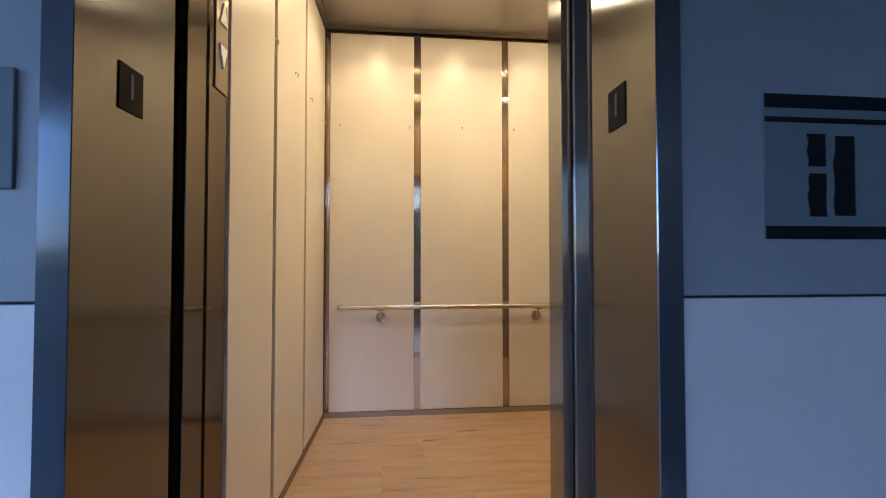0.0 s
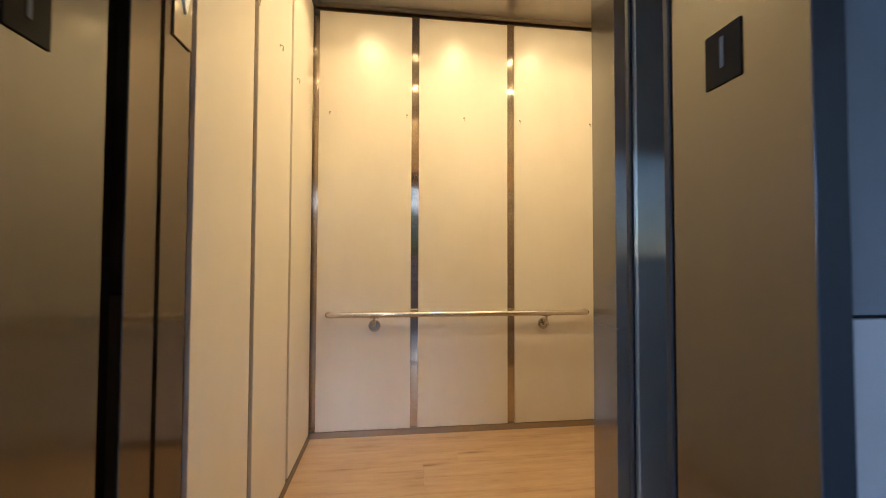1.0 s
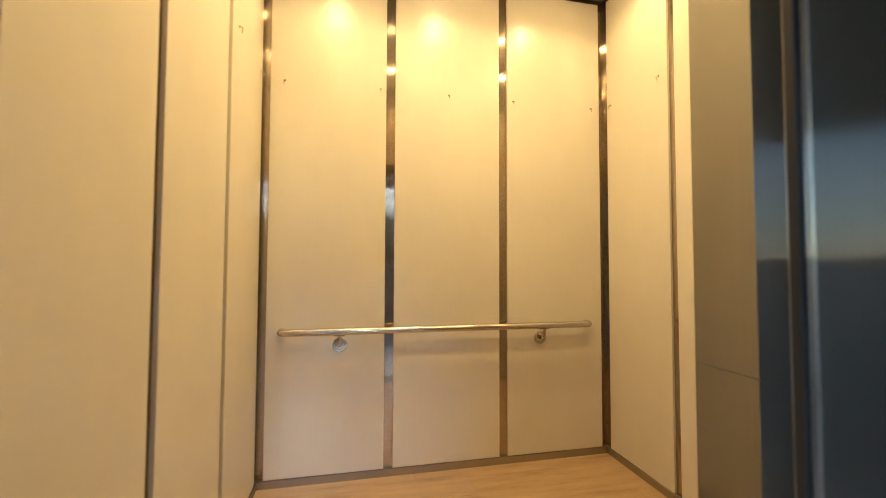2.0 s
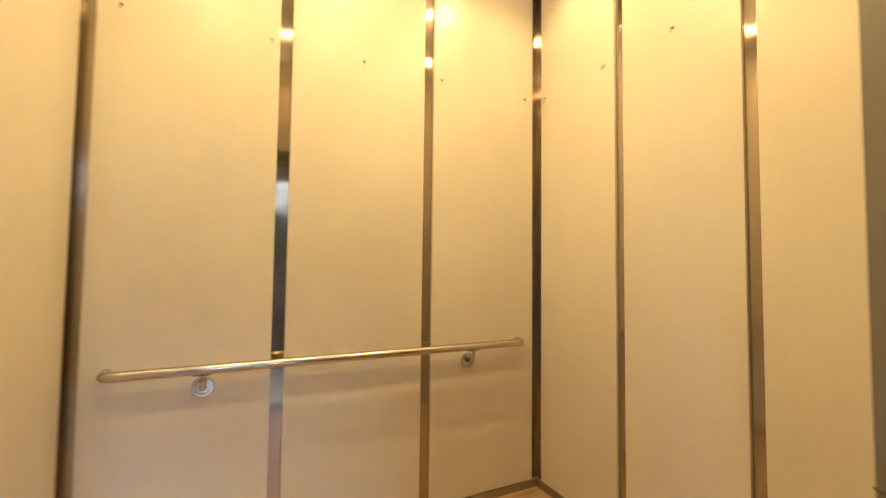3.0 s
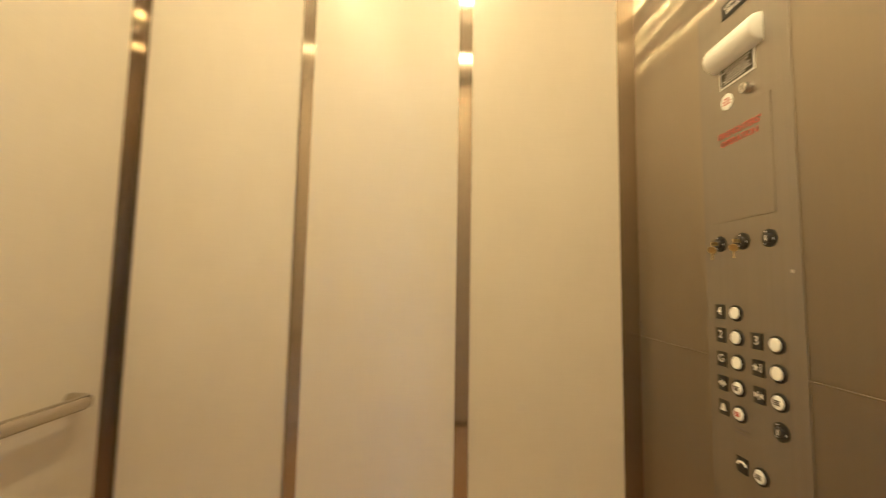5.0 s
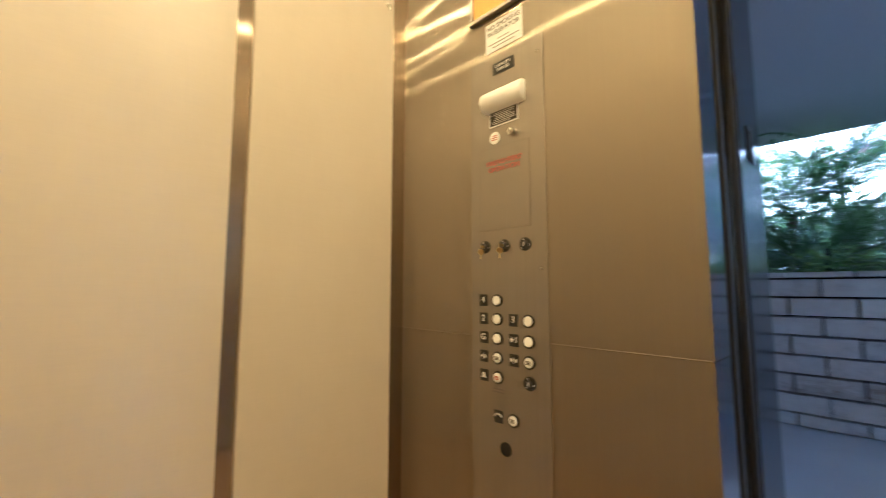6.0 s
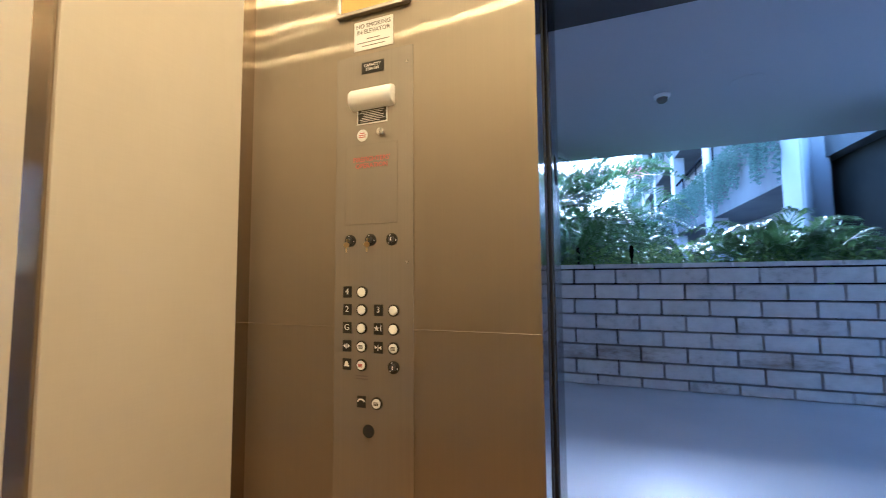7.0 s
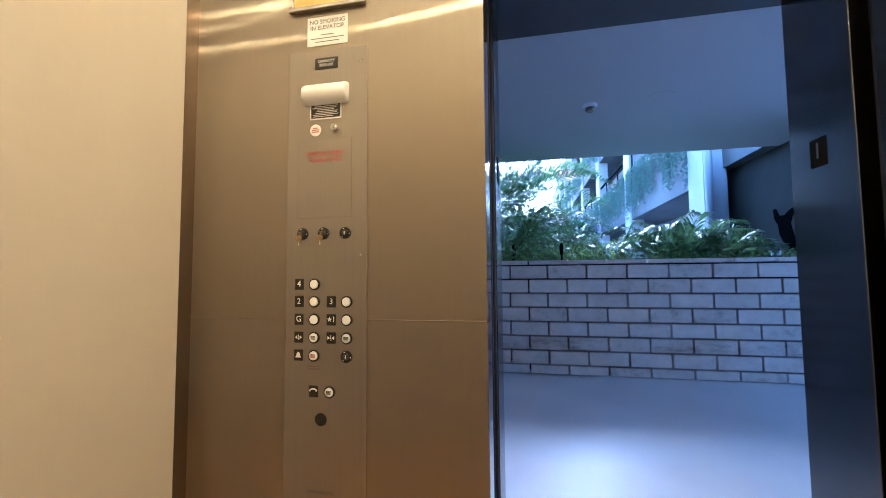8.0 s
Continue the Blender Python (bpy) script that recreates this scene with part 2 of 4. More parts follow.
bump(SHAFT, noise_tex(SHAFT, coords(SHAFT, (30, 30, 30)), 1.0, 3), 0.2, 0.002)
BUTTON = mat("white_button", 0.25, 0.0, (0.90, 0.91, 0.92))
PAPER = mat("white_sign", 0.45, 0.0, (0.84, 0.85, 0.85))
INK = mat("sign_ink", 0.5, 0.0, (0.10, 0.085, 0.08))
WHITEINK = mat("white_ink", 0.5, 0.0, (0.80, 0.79, 0.76))
REDINK = mat("red_ink", 0.5, 0.0, (0.42, 0.075, 0.045))
PLASTIC = mat("white_plastic", 0.35, 0.0, (0.87, 0.88, 0.89))
BRASS = mat("brass_key", 0.3, 1.0, (0.55, 0.44, 0.19))
CHROME = mat("chrome", 0.12, 1.0, (0.70, 0.69, 0.67))
ORANGE = mat("amber_paper", 0.5, 0.0, (0.85, 0.48, 0.07))
bump(ORANGE, noise_tex(ORANGE, coords(ORANGE, (90, 90, 90)), 1.0, 2), 0.05)
GREYSIGN = mat("grey_sign", 0.6, 0.0, (0.11, 0.13, 0.135), 0.25)
BRONZE = mat("bronze_plate", 0.7, 0.0, (0.011, 0.0095, 0.008), 0.1)
LENS = mat("lamp_lens", 0.3, 0.0, (1, 0.9, 0.7))
bsdf(LENS).inputs["Emission Color"].default_value = (1.0, 0.59, 0.18, 1)
bsdf(LENS).inputs["Emission Strength"].default_value = 100.0
GLASS = mat("clear_glass", 0.05, 0.0, (0.9, 0.95, 0.95))
bsdf(GLASS).inputs["Transmission Weight"].default_value = 1.0
SOIL = mat("soil", 0.95, 0.0, (0.05, 0.038, 0.028))
bump(SOIL, noise_tex(SOIL, coords(SOIL, (14, 14, 14)), 1.0, 6), 0.8, 0.03)
GROUND = mat("courtyard_paving", 0.8, 0.0, (0.30, 0.30, 0.29))
gg = noise_tex(GROUND, coords(GROUND, (0.5, 0.5, 0.5)), 1.0, 8, 0.7)
ln(GROUND, ramp(GROUND, gg, [(0.3, (0.22, 0.22, 0.21)), (0.7, (0.36, 0.355, 0.34))]), bsdf(GROUND).inputs["Base Color"])


def leaf_mat(name, a, b, gloss=0.38):
    m = mat(name, gloss, 0.0, a, 0.35)
    isl = m.node_tree.nodes.new("ShaderNodeNewGeometry")
    nz = noise_tex(m, coords(m, (3, 3, 3)), 1.0, 3)
    ad = nd(m, "ShaderNodeMath")
    ad.operation = "MULTIPLY_ADD"
    ln(m, isl.outputs["Random Per Island"], ad.inputs[0])
    ad.inputs[1].default_value = 0.6
    ln(m, nz, ad.inputs[2])
    ln(m, ramp(m, ad.outputs[0], [(0.35, a), (1.0, b)]), bsdf(m).inputs["Base Color"])
    bsdf(m).inputs["Coat Weight"].default_value = 0.12 if gloss < 0.3 else 0.0
    bsdf(m).inputs["Coat Roughness"].default_value = 0.2
    tr = nd(m, "ShaderNodeBsdfTranslucent", Color=(*[min(1, v * 2.0) for v in b], 1))
    mx = nd(m, "ShaderNodeMixShader", Fac=0.25)
    out = m.node_tree.nodes["Material Output"]
    ln(m, bsdf(m).outputs[0], mx.inputs[1])
    ln(m, tr.outputs[0], mx.inputs[2])
    ln(m, mx.outputs[0], out.inputs["Surface"])
    return m


PALM = leaf_mat("palm_green", (0.034, 0.074, 0.030), (0.095, 0.160, 0.058), 0.28)
SHRUB = leaf_mat("shrub_green", (0.065, 0.13, 0.042), (0.18, 0.27, 0.08), 0.28)
VINE = leaf_mat("vine_green", (0.05, 0.090, 0.070), (0.125, 0.185, 0.14), 0.5)
FARLEAF = leaf_mat("far_tree_green", (0.022, 0.046, 0.024), (0.06, 0.10, 0.045), 0.6)
BARK = mat("palm_bark", 0.9, 0.0, (0.14, 0.11, 0.08))
bump(BARK, noise_tex(BARK, coords(BARK, (8, 8, 50)), 1.0, 4), 0.7, 0.01)
REDLEAF = leaf_mat("red_bract", (0.42, 0.10, 0.13), (0.62, 0.24, 0.28))
IRON = mat("dark_iron", 0.8, 0.0, (0.014, 0.014, 0.016), 0.0)


# ---- mesh helpers ----
def box(bm, x0, x1, y0, y1, z0, z1, bevel=0.0, segs=1):
    vs = [bm.verts.new((x, y, z)) for x in (x0, x1) for y in (y0, y1) for z in (z0, z1)]
    fs = [bm.faces.new([vs[i] for i in q]) for q in ((0, 1, 3, 2), (4, 6, 7, 5), (0, 4, 5, 1), (2, 3, 7, 6), (0, 2, 6, 4), (1, 5, 7, 3))]
    if bevel:
        es = list({e for f in fs for e in f.edges})
        bmesh.ops.bevel(bm, geom=es, offset=bevel, segments=segs, affect="EDGES", profile=0.6)
    return bm


def rod(bm, a, b, r0, r1=None, n=16, caps=True):
    a, b = Vector(a), Vector(b)
    m = Matrix.Translation((a + b) / 2) @ (b - a).to_track_quat("Z", "Y").to_matrix().to_4x4()
    bmesh.ops.create_cone(bm, cap_ends=caps, segments=n, radius1=r0, radius2=r0 if r1 is None else r1, depth=(b - a).length, matrix=m)
    return bm


def lathe(bm, profile, m=Matrix(), n=24):
    """A turned shape round z: profile rows (radius, z)."""
    rings = [[bm.verts.new(m @ Vector((r * math.cos(2 * math.pi * i / n), r * math.sin(2 * math.pi * i / n), z))) for i in range(n)] for r, z in profile]
    for p, q in zip(rings[:-1], rings[1:]):
        for i in range(n):
            bm.faces.new((p[i], p[(i + 1) % n], q[(i + 1) % n], q[i]))
    bm.faces.new(rings[0][::-1])
    bm.faces.new(rings[-1])
    return bm


def sweep(bm, pts, r, n=14):
    """A tube along points."""
    pts = [Vector(p) for p in pts]
    rings = []
    for i, p in enumerate(pts):
        d = (pts[min(i + 1, len(pts) - 1)] - pts[max(i - 1, 0)]).normalized()
        u = d.cross(Vector((0, 0, 1)))
        if u.length < 0.2:
            u = d.cross(Vector((1, 0, 0)))
        u.normalize()
        v = d.cross(u)
        rings.append([bm.verts.new(p + r * (math.cos(2 * math.pi * k / n) * u + math.sin(2 * math.pi * k / n) * v)) for k in range(n)])
    for p, q in zip(rings[:-1], rings[1:]):
        for k in range(n):
            bm.faces.new((p[k], p[(k + 1) % n], q[(k + 1) % n], q[k]))
    bm.faces.new(rings[0][::-1])
    bm.faces.new(rings[-1])
    return bm


def finish(name, bm, material, smooth=False):
    bmesh.ops.recalc_face_normals(bm, faces=bm.faces)
    me = bpy.data.meshes.new(name)
    bm.to_mesh(me)
    bm.free()
    me.materials.append(material)
    if smooth:
        for p in me.polygons:
            p.use_smooth = True
        me.set_sharp_from_angle(angle=radians(40))
    return me


def part(name, bm, material, parent, label="", smooth=False, at=None):
    ob = new(name, finish(name, bm, material, smooth))
    ob.parent = parent
    if at is not None:
        ob.matrix_basis = at
    if label:
        ob["label"] = label
    return ob


def thing(name, label, category, at=Matrix(), group=""):
    ob = new(name)
    ob.empty_display_size = 0.05
    ob.matrix_world = at
    return tagged(ob, label, category, group)


def structure(name, bm, material, label="", category="", smooth=False):
    return tagged(new(name, finish(name, bm, material, smooth)), label, category, kind="structure")


def piece(name, me, parent, at):
    ob = new(name, me)
    ob.parent = parent
    ob.matrix_basis = at
    return ob


def letters(name, text, height, material, parent, at, align="CENTER", depth=0.0006, label=""):
    """Raised writing in the built-in font, one mesh, its middle at the pose."""
    cu = bpy.data.curves.new(name, "FONT")
    cu.body, cu.size, cu.extrude = text, height / 0.70, depth
    cu.align_x, cu.align_y, cu.resolution_u = align, "CENTER", 3
    tmp = bpy.data.objects.new(name, cu)
    scene.collection.objects.link(tmp)
    me = bpy.data.meshes.new_from_object(tmp.evaluated_get(bpy.context.evaluated_depsgraph_get()))
    bpy.data.objects.remove(tmp)
    me.materials.clear()
    me.materials.append(material)
    ob = new(name, me)
    ob.parent = parent
    ob.matrix_basis = at
    if label:
        ob["label"] = label
    return ob


FACE_IN = lambda x, y, z: pose(x, y, z, 90, 0, 180)      # on the car's front, facing into it
FACE_HALL = lambda x, y, z: pose(x, y, z, 90, 0, 0)      # facing the hall
FACE_PX = lambda x, y, z: pose(x, y, z, 90, 0, 90)       # facing +x
FACE_NX = lambda x, y, z: pose(x, y, z, 90, 0, -90)      # facing -x

# ---- the car's shell ----
TB = 0.014      # panels stand proud of the backing by this
bm = bmesh.new()
box(bm, -0.12, CW + 0.12, CD + TB, CD + 0.10, 0, 3.0)
wall_back = structure("wall_back", bm, STRIP, "polished steel backing of the lift car's rear wall", "wall")
bm = bmesh.new()
box(bm, -0.12, -TB, -0.120, CD + TB, 0, 3.0)
wall_left = structure("wall_left", bm, STRIP, "polished steel backing of the lift car's side wall", "wall")
bm = bmesh.new()
box(bm, CW + TB, CW + 0.12, -0.120, CD + TB, 0, 3.0)
wall_right = structure("wall_right", bm, STRIP, "polished steel backing of the lift car's side wall", "wall")
# front return with the control panel, and the transom over the door
bm = bmesh.new()
box(bm, XR + 0.002, CW + TB, -0.12, 0.0, 0.0, 0.9845)
box(bm, XR + 0.002, CW + TB, -0.12, 0.0, 0.9875, 2.147)
box(bm, XR + 0.004, CW + TB, -0.12, 0.0028, 0.9845, 0.9875, 0.0008)
wall_front = structure("wall_front", bm, STEEL, "brushed stainless steel front return beside the lift door", "wall")
wall_front.data.materials.append(REVEAL)
for face in wall_front.data.polygons:
    face.material_index = 1 if face.normal.x < -0.9 else 0
bm = bmesh.new()
box(bm, XR + 0.002, CW + TB, -0.12, -0.012, 2.147, CH + 0.1)
box(bm, -TB, XR + 0.002, -0.12, -0.012, HEAD, CH + 0.1)
structure("wall_transom", bm, STEEL, "brushed stainless steel transom over the lift door", "wall")
bm = bmesh.new()
box(bm, -TB, 0.001, -0.12, -0.003, 0, HEAD)
structure("car_jamb", bm, STEEL_EDGE, "narrow brushed steel jamb of the lift car", "jamb")

PANEL_TOP, PANEL_BOT = 2.835, 0.042


def wall_panel(parent, x0, x1, axis):
    bm = bmesh.new()
    if axis == "back":
        box(bm, x0, x1, CD, CD + TB, PANEL_BOT, PANEL_TOP, 0.0025, 2)
    elif axis == "left":
        box(bm, -TB, 0.0, x0, x1, PANEL_BOT, PANEL_TOP, 0.0025, 2)
    else:
        box(bm, CW, CW + TB, x0, x1, PANEL_BOT, PANEL_TOP, 0.0025, 2)
    return part("panel", bm, LAM, parent)


for x0, x1 in ((0.034, 0.650), (0.702, 1.324), (1.376, 1.996)):
    wall_panel(wall_back, x0, x1, "back")
for y0, y1 in ((1.118, 1.625), (0.591, 1.073), (0.064, 0.546)):
    wall_panel(wall_right, y0, y1, "right")
for y0, y1 in ((1.094, 1.625), (0.531, 1.050), (0.032, 0.487)):
    wall_panel(wall_left, y0, y1, "left")

# skirting
bm = bmesh.new()
box(bm, -TB + 0.001, CW + TB - 0.001, CD - 0.004, CD + TB - 0.001, 0.0, 0.040)
structure("baseboard_back", bm, SATIN, "low satin steel skirting under the wall panels", "skirting")
bm = bmesh.new()
box(bm, CW - 0.004, CW + TB - 0.001, 0.003, CD - 0.006, 0.0, 0.040)
structure("baseboard_right", bm, SATIN, "low satin steel skirting under the wall panels", "skirting")
bm = bmesh.new()
box(bm, -TB + 0.001, 0.004, 0.003, CD - 0.006, 0.0, 0.040)
structure("baseboard_left", bm, SATIN, "low satin steel skirting under the wall panels", "skirting")

# ceiling with a trim line
bm = bmesh.new()
box(bm, -0.12, CW + 0.12, -0.12, CD + 0.10, CH, CH + 0.1)
box(bm, 0.005, CW - 0.005, CD - 0.028, CD - 0.003, CH - 0.020, CH)
box(bm, 0.005, 0.03, 0.03, CD - 0.03, CH - 0.020, CH)
box(bm, CW - 0.03, CW - 0.005, 0.03, CD - 0.03, CH - 0.020, CH)
structure("ceiling", bm, SATIN, "satin steel lift ceiling with round downlights", "ceiling")


def downlight(x, y):
    t = thing("downlight", "round recessed warm downlight in the lift ceiling", "ceiling light", pose(x, y, CH), "downlights in the lift ceiling")
    bm = bmesh.new()
    lathe(bm, [(0.052, 0.0), (0.052, -0.004), (0.047, -0.007), (0.042, -0.006), (0.039, -0.001), (0.039, 0.0)], n=28)
    part("trim_ring", bm, CHROME, t, smooth=True)
    bm = bmesh.new()
    lathe(bm, [(0.038, -0.0015), (0.036, -0.0035), (0.024, -0.0030), (0.021, -0.0015)], n=24)
    part("reflector", bm, SATIN, t, smooth=True)
    bm = bmesh.new()
    lathe(bm, [(0.0205, -0.003), (0.0195, -0.006), (0.014, -0.008), (0.006, -0.009)], n=24)
    part("lens", bm, LENS, t, "glowing warm white lens", smooth=True)
    return t


first = downlight(*LAMPS[0])
for lx, ly in LAMPS[1:]:
    copy_thing(first, pose(lx, ly, CH))


# handrail on the back wall
def handrail():
    t = thing("handrail", "round satin steel handrail fixed along the lift's rear wall", "handrail", pose(0, 0, 0))
    RY, RZ, R = 1.596, 0.806, 0.0190
    bm = bmesh.new()
    pts = []
    for k in range(7):
        a = math.pi / 2 * k / 6
        pts.append((0.112 + 0.035 - 0.035 * math.sin(a) - 0.0, RY + 0.035 - 0.035 * math.cos(a), RZ))
    left = [(pts[-1][0], CD - 0.004, RZ)] + pts[::-1]
    right = [(1.997 - x, y, z) for x, y, z in left][::-1]
    sweep(bm, left + right, R, 18)
    part("bar", bm, RAIL, t, smooth=True)
    for x in (0.411, 1.582):
        bm = bmesh.new()
        arm = []
        for k in range(9):
            a = math.pi / 2 * k / 8
            arm.append((x, CD - 0.018 - (CD - 0.018 - RY) * math.sin(a), 0.727 + (RZ - 0.018 - 0.727) * (1 - math.cos(a))))
        sweep(bm, [(x, CD - 0.002, 0.727)] + arm, 0.0105, 12)
        bracket = part("bracket", bm, RAIL, t, smooth=True)
        bm = bmesh.new()
        lathe(bm, [(0.040, 0.0), (0.040, 0.005), (0.036, 0.010), (0.026, 0.0105), (0.024, 0.006), (0.014, 0.006), (0.012, 0.018)], pose(x, CD, 0.727, 90), 28)
        part("flange", bm, RAIL, bracket, smooth=True)
        bm = bmesh.new()
        box(bm, x - 0.030, x + 0.030, RY - 0.006, RY + 0.006, RZ - 0.0235, RZ - 0.0180, 0.002)
        part("saddle", bm, RAIL, bracket)
    return t


handrail()


# pad hooks near the top of the panels
def pad_hook(m):
    t = thing("pad_hook", "small steel pad hook screwed to a cream wall panel", "hook", m, "pad hooks round the lift walls")
    bm = bmesh.new()
    lathe(bm, [(0.0065, 0.0), (0.0065, 0.002), (0.004, 0.0035)], n=12)
    part("base", bm, CHROME, t, smooth=True)
    bm = bmesh.new()
    sweep(bm, [(0, 0, 0.002), (0, 0.001, 0.010), (0, -0.004, 0.015), (0, -0.013, 0.015), (0, -0.020, 0.012), (0, -0.024, 0.014)], 0.0022, 8)
    part("peg", bm, CHROME, t, smooth=True)
    return t


ZH = 2.152
hook = pad_hook(FACE_HALL(0.104, CD, ZH))
for x in (0.617, 1.015, 1.415, 1.936):
    copy_thing(hook, FACE_HALL(x, CD, ZH))
for y in (1.584, 1.176, 0.833, 0.476, 0.092):
    copy_thing(hook, FACE_NX(CW, y, ZH))
for y in (1.584, 1.176, 0.830, 0.492):
    copy_thing(hook, FACE_PX(0.0, y, ZH))


# ---- control panel ----
def control_panel():
    X0 = 1.574
    t = thing("control_panel", "tall satin steel lift control panel with round white buttons", "control panel", FACE_IN(X0, 0.0, 0.0))
    L = lambda x: X0 - x
    bm = bmesh.new()
    box(bm, -0.131, 0.131, 0.40, 1.815, 0.0, 0.003, 0.001)
    plate = part("faceplate", bm, SATIN, t, "satin steel faceplate")
    for x, z in ((0.112, 1.765), (0.112, 1.176), (-0.112, 0.45), (0.112, 0.45)):
        bm = bmesh.new()
        lathe(bm, [(0.0035, 0.003), (0.0035, 0.0045), (0.002, 0.005)], pose(x, z, 0), 10)
        part("screw", bm, CHROME, plate, smooth=True)
    # service cabinet door, outlined by a fine groove
    bm = bmesh.new()
    box(bm, -0.094, 0.082, 1.290, 1.532, 0.003, 0.0042, 0.0008)
    door = part("cabinet_door", bm, SATIN, t)
    letters("writing", "FIREFIGHTERS'\nOPERATION", 0.0138, REDINK, door, pose(-0.005, 1.476, 0.0047), label="red printed writing")

    def tag(x, z, glyph="", s=0.024):
        bm = bmesh.new()
        box(bm, L(x) - 0.0145, L(x) + 0.0145, z - 0.0165, z + 0.0165, 0.003, 0.0052, 0.0008)
        g = part("button_tag", bm, BLACK, t, "black tactile tag")
        if glyph:
            letters("glyph", glyph, s * 0.72, WHITEINK, g, pose(L(x), z + 0.001, 0.0056))
        return g

    def button(x, z, face=BUTTON, mark=None):
        bm = bmesh.new()
        lathe(bm, [(0.0175, 0.003), (0.0175, 0.006), (0.0160, 0.0075), (0.0138, 0.0075), (0.0138, 0.0045)], pose(L(x), z, 0), 24)
        ring = part("button", bm, RUBBER, t, "round button in a black ring", smooth=True)
        bm = bmesh.new()
        lathe(bm, [(0.0132, 0.004), (0.0132, 0.0085), (0.0118, 0.0100), (0.006, 0.0105)], pose(L(x), z, 0), 24)
        part("button_cap", bm, face, ring, smooth=True)
        if mark:
            for dz in (-0.0035, 0.0, 0.0035):
                bm = bmesh.new()
                box(bm, L(x) - 0.007, L(x) + 0.007, z + dz - 0.0012, z + dz + 0.0012, 0.0102, 0.0112)
                part("mark", bm, mark, ring)
        return ring

    CA, CB, DA, DB = 1.659, 1.609, 1.554, 1.505
    tag(CA, 1.090, "4"), button(CB, 1.090)
    tag(CA, 1.038, "2"), button(CB, 1.038)
    tag(DA, 1.038, "3"), button(DB, 1.038)
    tag(CA, 0.985, "G"), button(CB, 0.985)
    star = tag(DA, 0.985, "")
    bm = bmesh.new()
    pts = [((0.0085 if k % 2 == 0 else 0.0034) * math.sin(math.pi * k / 5), (0.0085 if k % 2 == 0 else 0.0034) * math.cos(math.pi * k / 5)) for k in range(10)]
    lo = [bm.verts.new((L(DA) - 0.005 + a, 0.986 + b, 0.0052)) for a, b in pts]
    hi = [bm.verts.new((L(DA) - 0.005 + a, 0.986 + b, 0.0060)) for a, b in pts]
    bm.faces.new(hi)
    for k in range(10):
        bm.faces.new((lo[k], lo[(k + 1) % 10], hi[(k + 1) % 10], hi[k]))
    part("star", bm, WHITEINK, star)
    letters("glyph", "1", 0.017, WHITEINK, star, pose(L(DA) + 0.0085, 0.986, 0.0056))
    button(DB, 0.985)

    def arrows(x, z, outward):
        g = tag(x, z)
        for s in (-1, 1):
            bm = bmesh.new()
            tip, base = (0.0115, 0.004) if outward else (0.003, 0.0105)
            vs = [bm.verts.new((L(x) + s * a, z + b, c)) for c in (0.0052, 0.006) for a, b in ((tip, 0), (base, 0.0055), (base, -0.0055))]
            bm.faces.new(vs[3:6])
            for k in range(3):
                bm.faces.new((vs[k], vs[(k + 1) % 3], vs[3 + (k + 1) % 3], vs[3 + k]))
            part("arrow", bm, WHITEINK, g)
        bm = bmesh.new()
        box(bm, L(x) - 0.0008, L(x) + 0.0008, z - 0.008, z + 0.008, 0.0052, 0.006)
        part("bar", bm, WHITEINK, g)

    arrows(CA, 0.932, True), button(CB, 0.932, BUTTON, INK)
    arrows(DA, 0.932, False), button(DB, 0.932, BUTTON, INK)
    bell = tag(CA, 0.879)
    bm = bmesh.new()
    lathe(bm, [(0.0095, 0.0), (0.0085, 0.0025), (0.0062, 0.005), (0.0055, 0.011), (0.0035, 0.014), (0.0012, 0.0155)], pose(L(CA), 0.8725, 0.0054, -90) @ Matrix.Diagonal((1, 0.08, 1, 1)), 16)
    part("bell_sign", bm, WHITEINK, bell)
    button(CB, 0.879, BUTTON, REDINK)
    bm = bmesh.new()
    for k in range(2):
        box(bm, L(CB) - 0.020, L(CB) + 0.020, 0.846 - k * 0.008, 0.850 - k * 0.008, 0.003, 0.0034)
    part("caption", bm, INK, t, "small unreadable caption")
    ph = tag(1.609, 0.775)
    bm = bmesh.new()
    sweep(bm, [(L(1.609) + 0.011 * math.cos(a), 0.7755 + 0.007 * math.sin(a), 0.0056) for a in [math.pi * k / 8 for k in range(9)]], 0.0022, 8)
    part("handset_sign", bm, WHITEINK, ph)
    button(1.558, 0.775, BUTTON, INK)
    # intercom hole, key switches
    bm = bmesh.new()
    lathe(bm, [(0.0185, 0.003), (0.0185, 0.0045), (0.0165, 0.0052), (0.004, 0.0052)], pose(L(1.585), 0.695, 0), 24)
    part("intercom_grille", bm, RUBBER, t, "round black intercom grille", smooth=True)

    def key_switch(x, z, key):
        bm = bmesh.new()
        lathe(bm, [(0.0180, 0.003), (0.0180, 0.0055), (0.0150, 0.0065), (0.0120, 0.0065)], pose(L(x), z, 0), 24)
        k = part("key_switch", bm, BLACK, t, "black ringed key switch", smooth=True)
        bm = bmesh.new()
        lathe(bm, [(0.0095, 0.005), (0.0095, 0.010), (0.008, 0.0115), (0.003, 0.0115)], pose(L(x), z, 0), 20)
        part("barrel", bm, DARKMETAL, k, smooth=True)
        for a in (20, 140, 260):
            bm = bmesh.new()
            box(bm, -0.0022, 0.0022, 0.0125, 0.0145, 0.0064, 0.0069)
            part("tick", bm, WHITEINK, k, at=pose(L(x), z, 0, 0, 0, a))
        bm = bmesh.new()
        box(bm, L(x) - 0.0014, L(x) + 0.0014, z - 0.005, z + 0.005, 0.0115, 0.0119)
        part("keyhole", bm, WHITEINK, k)
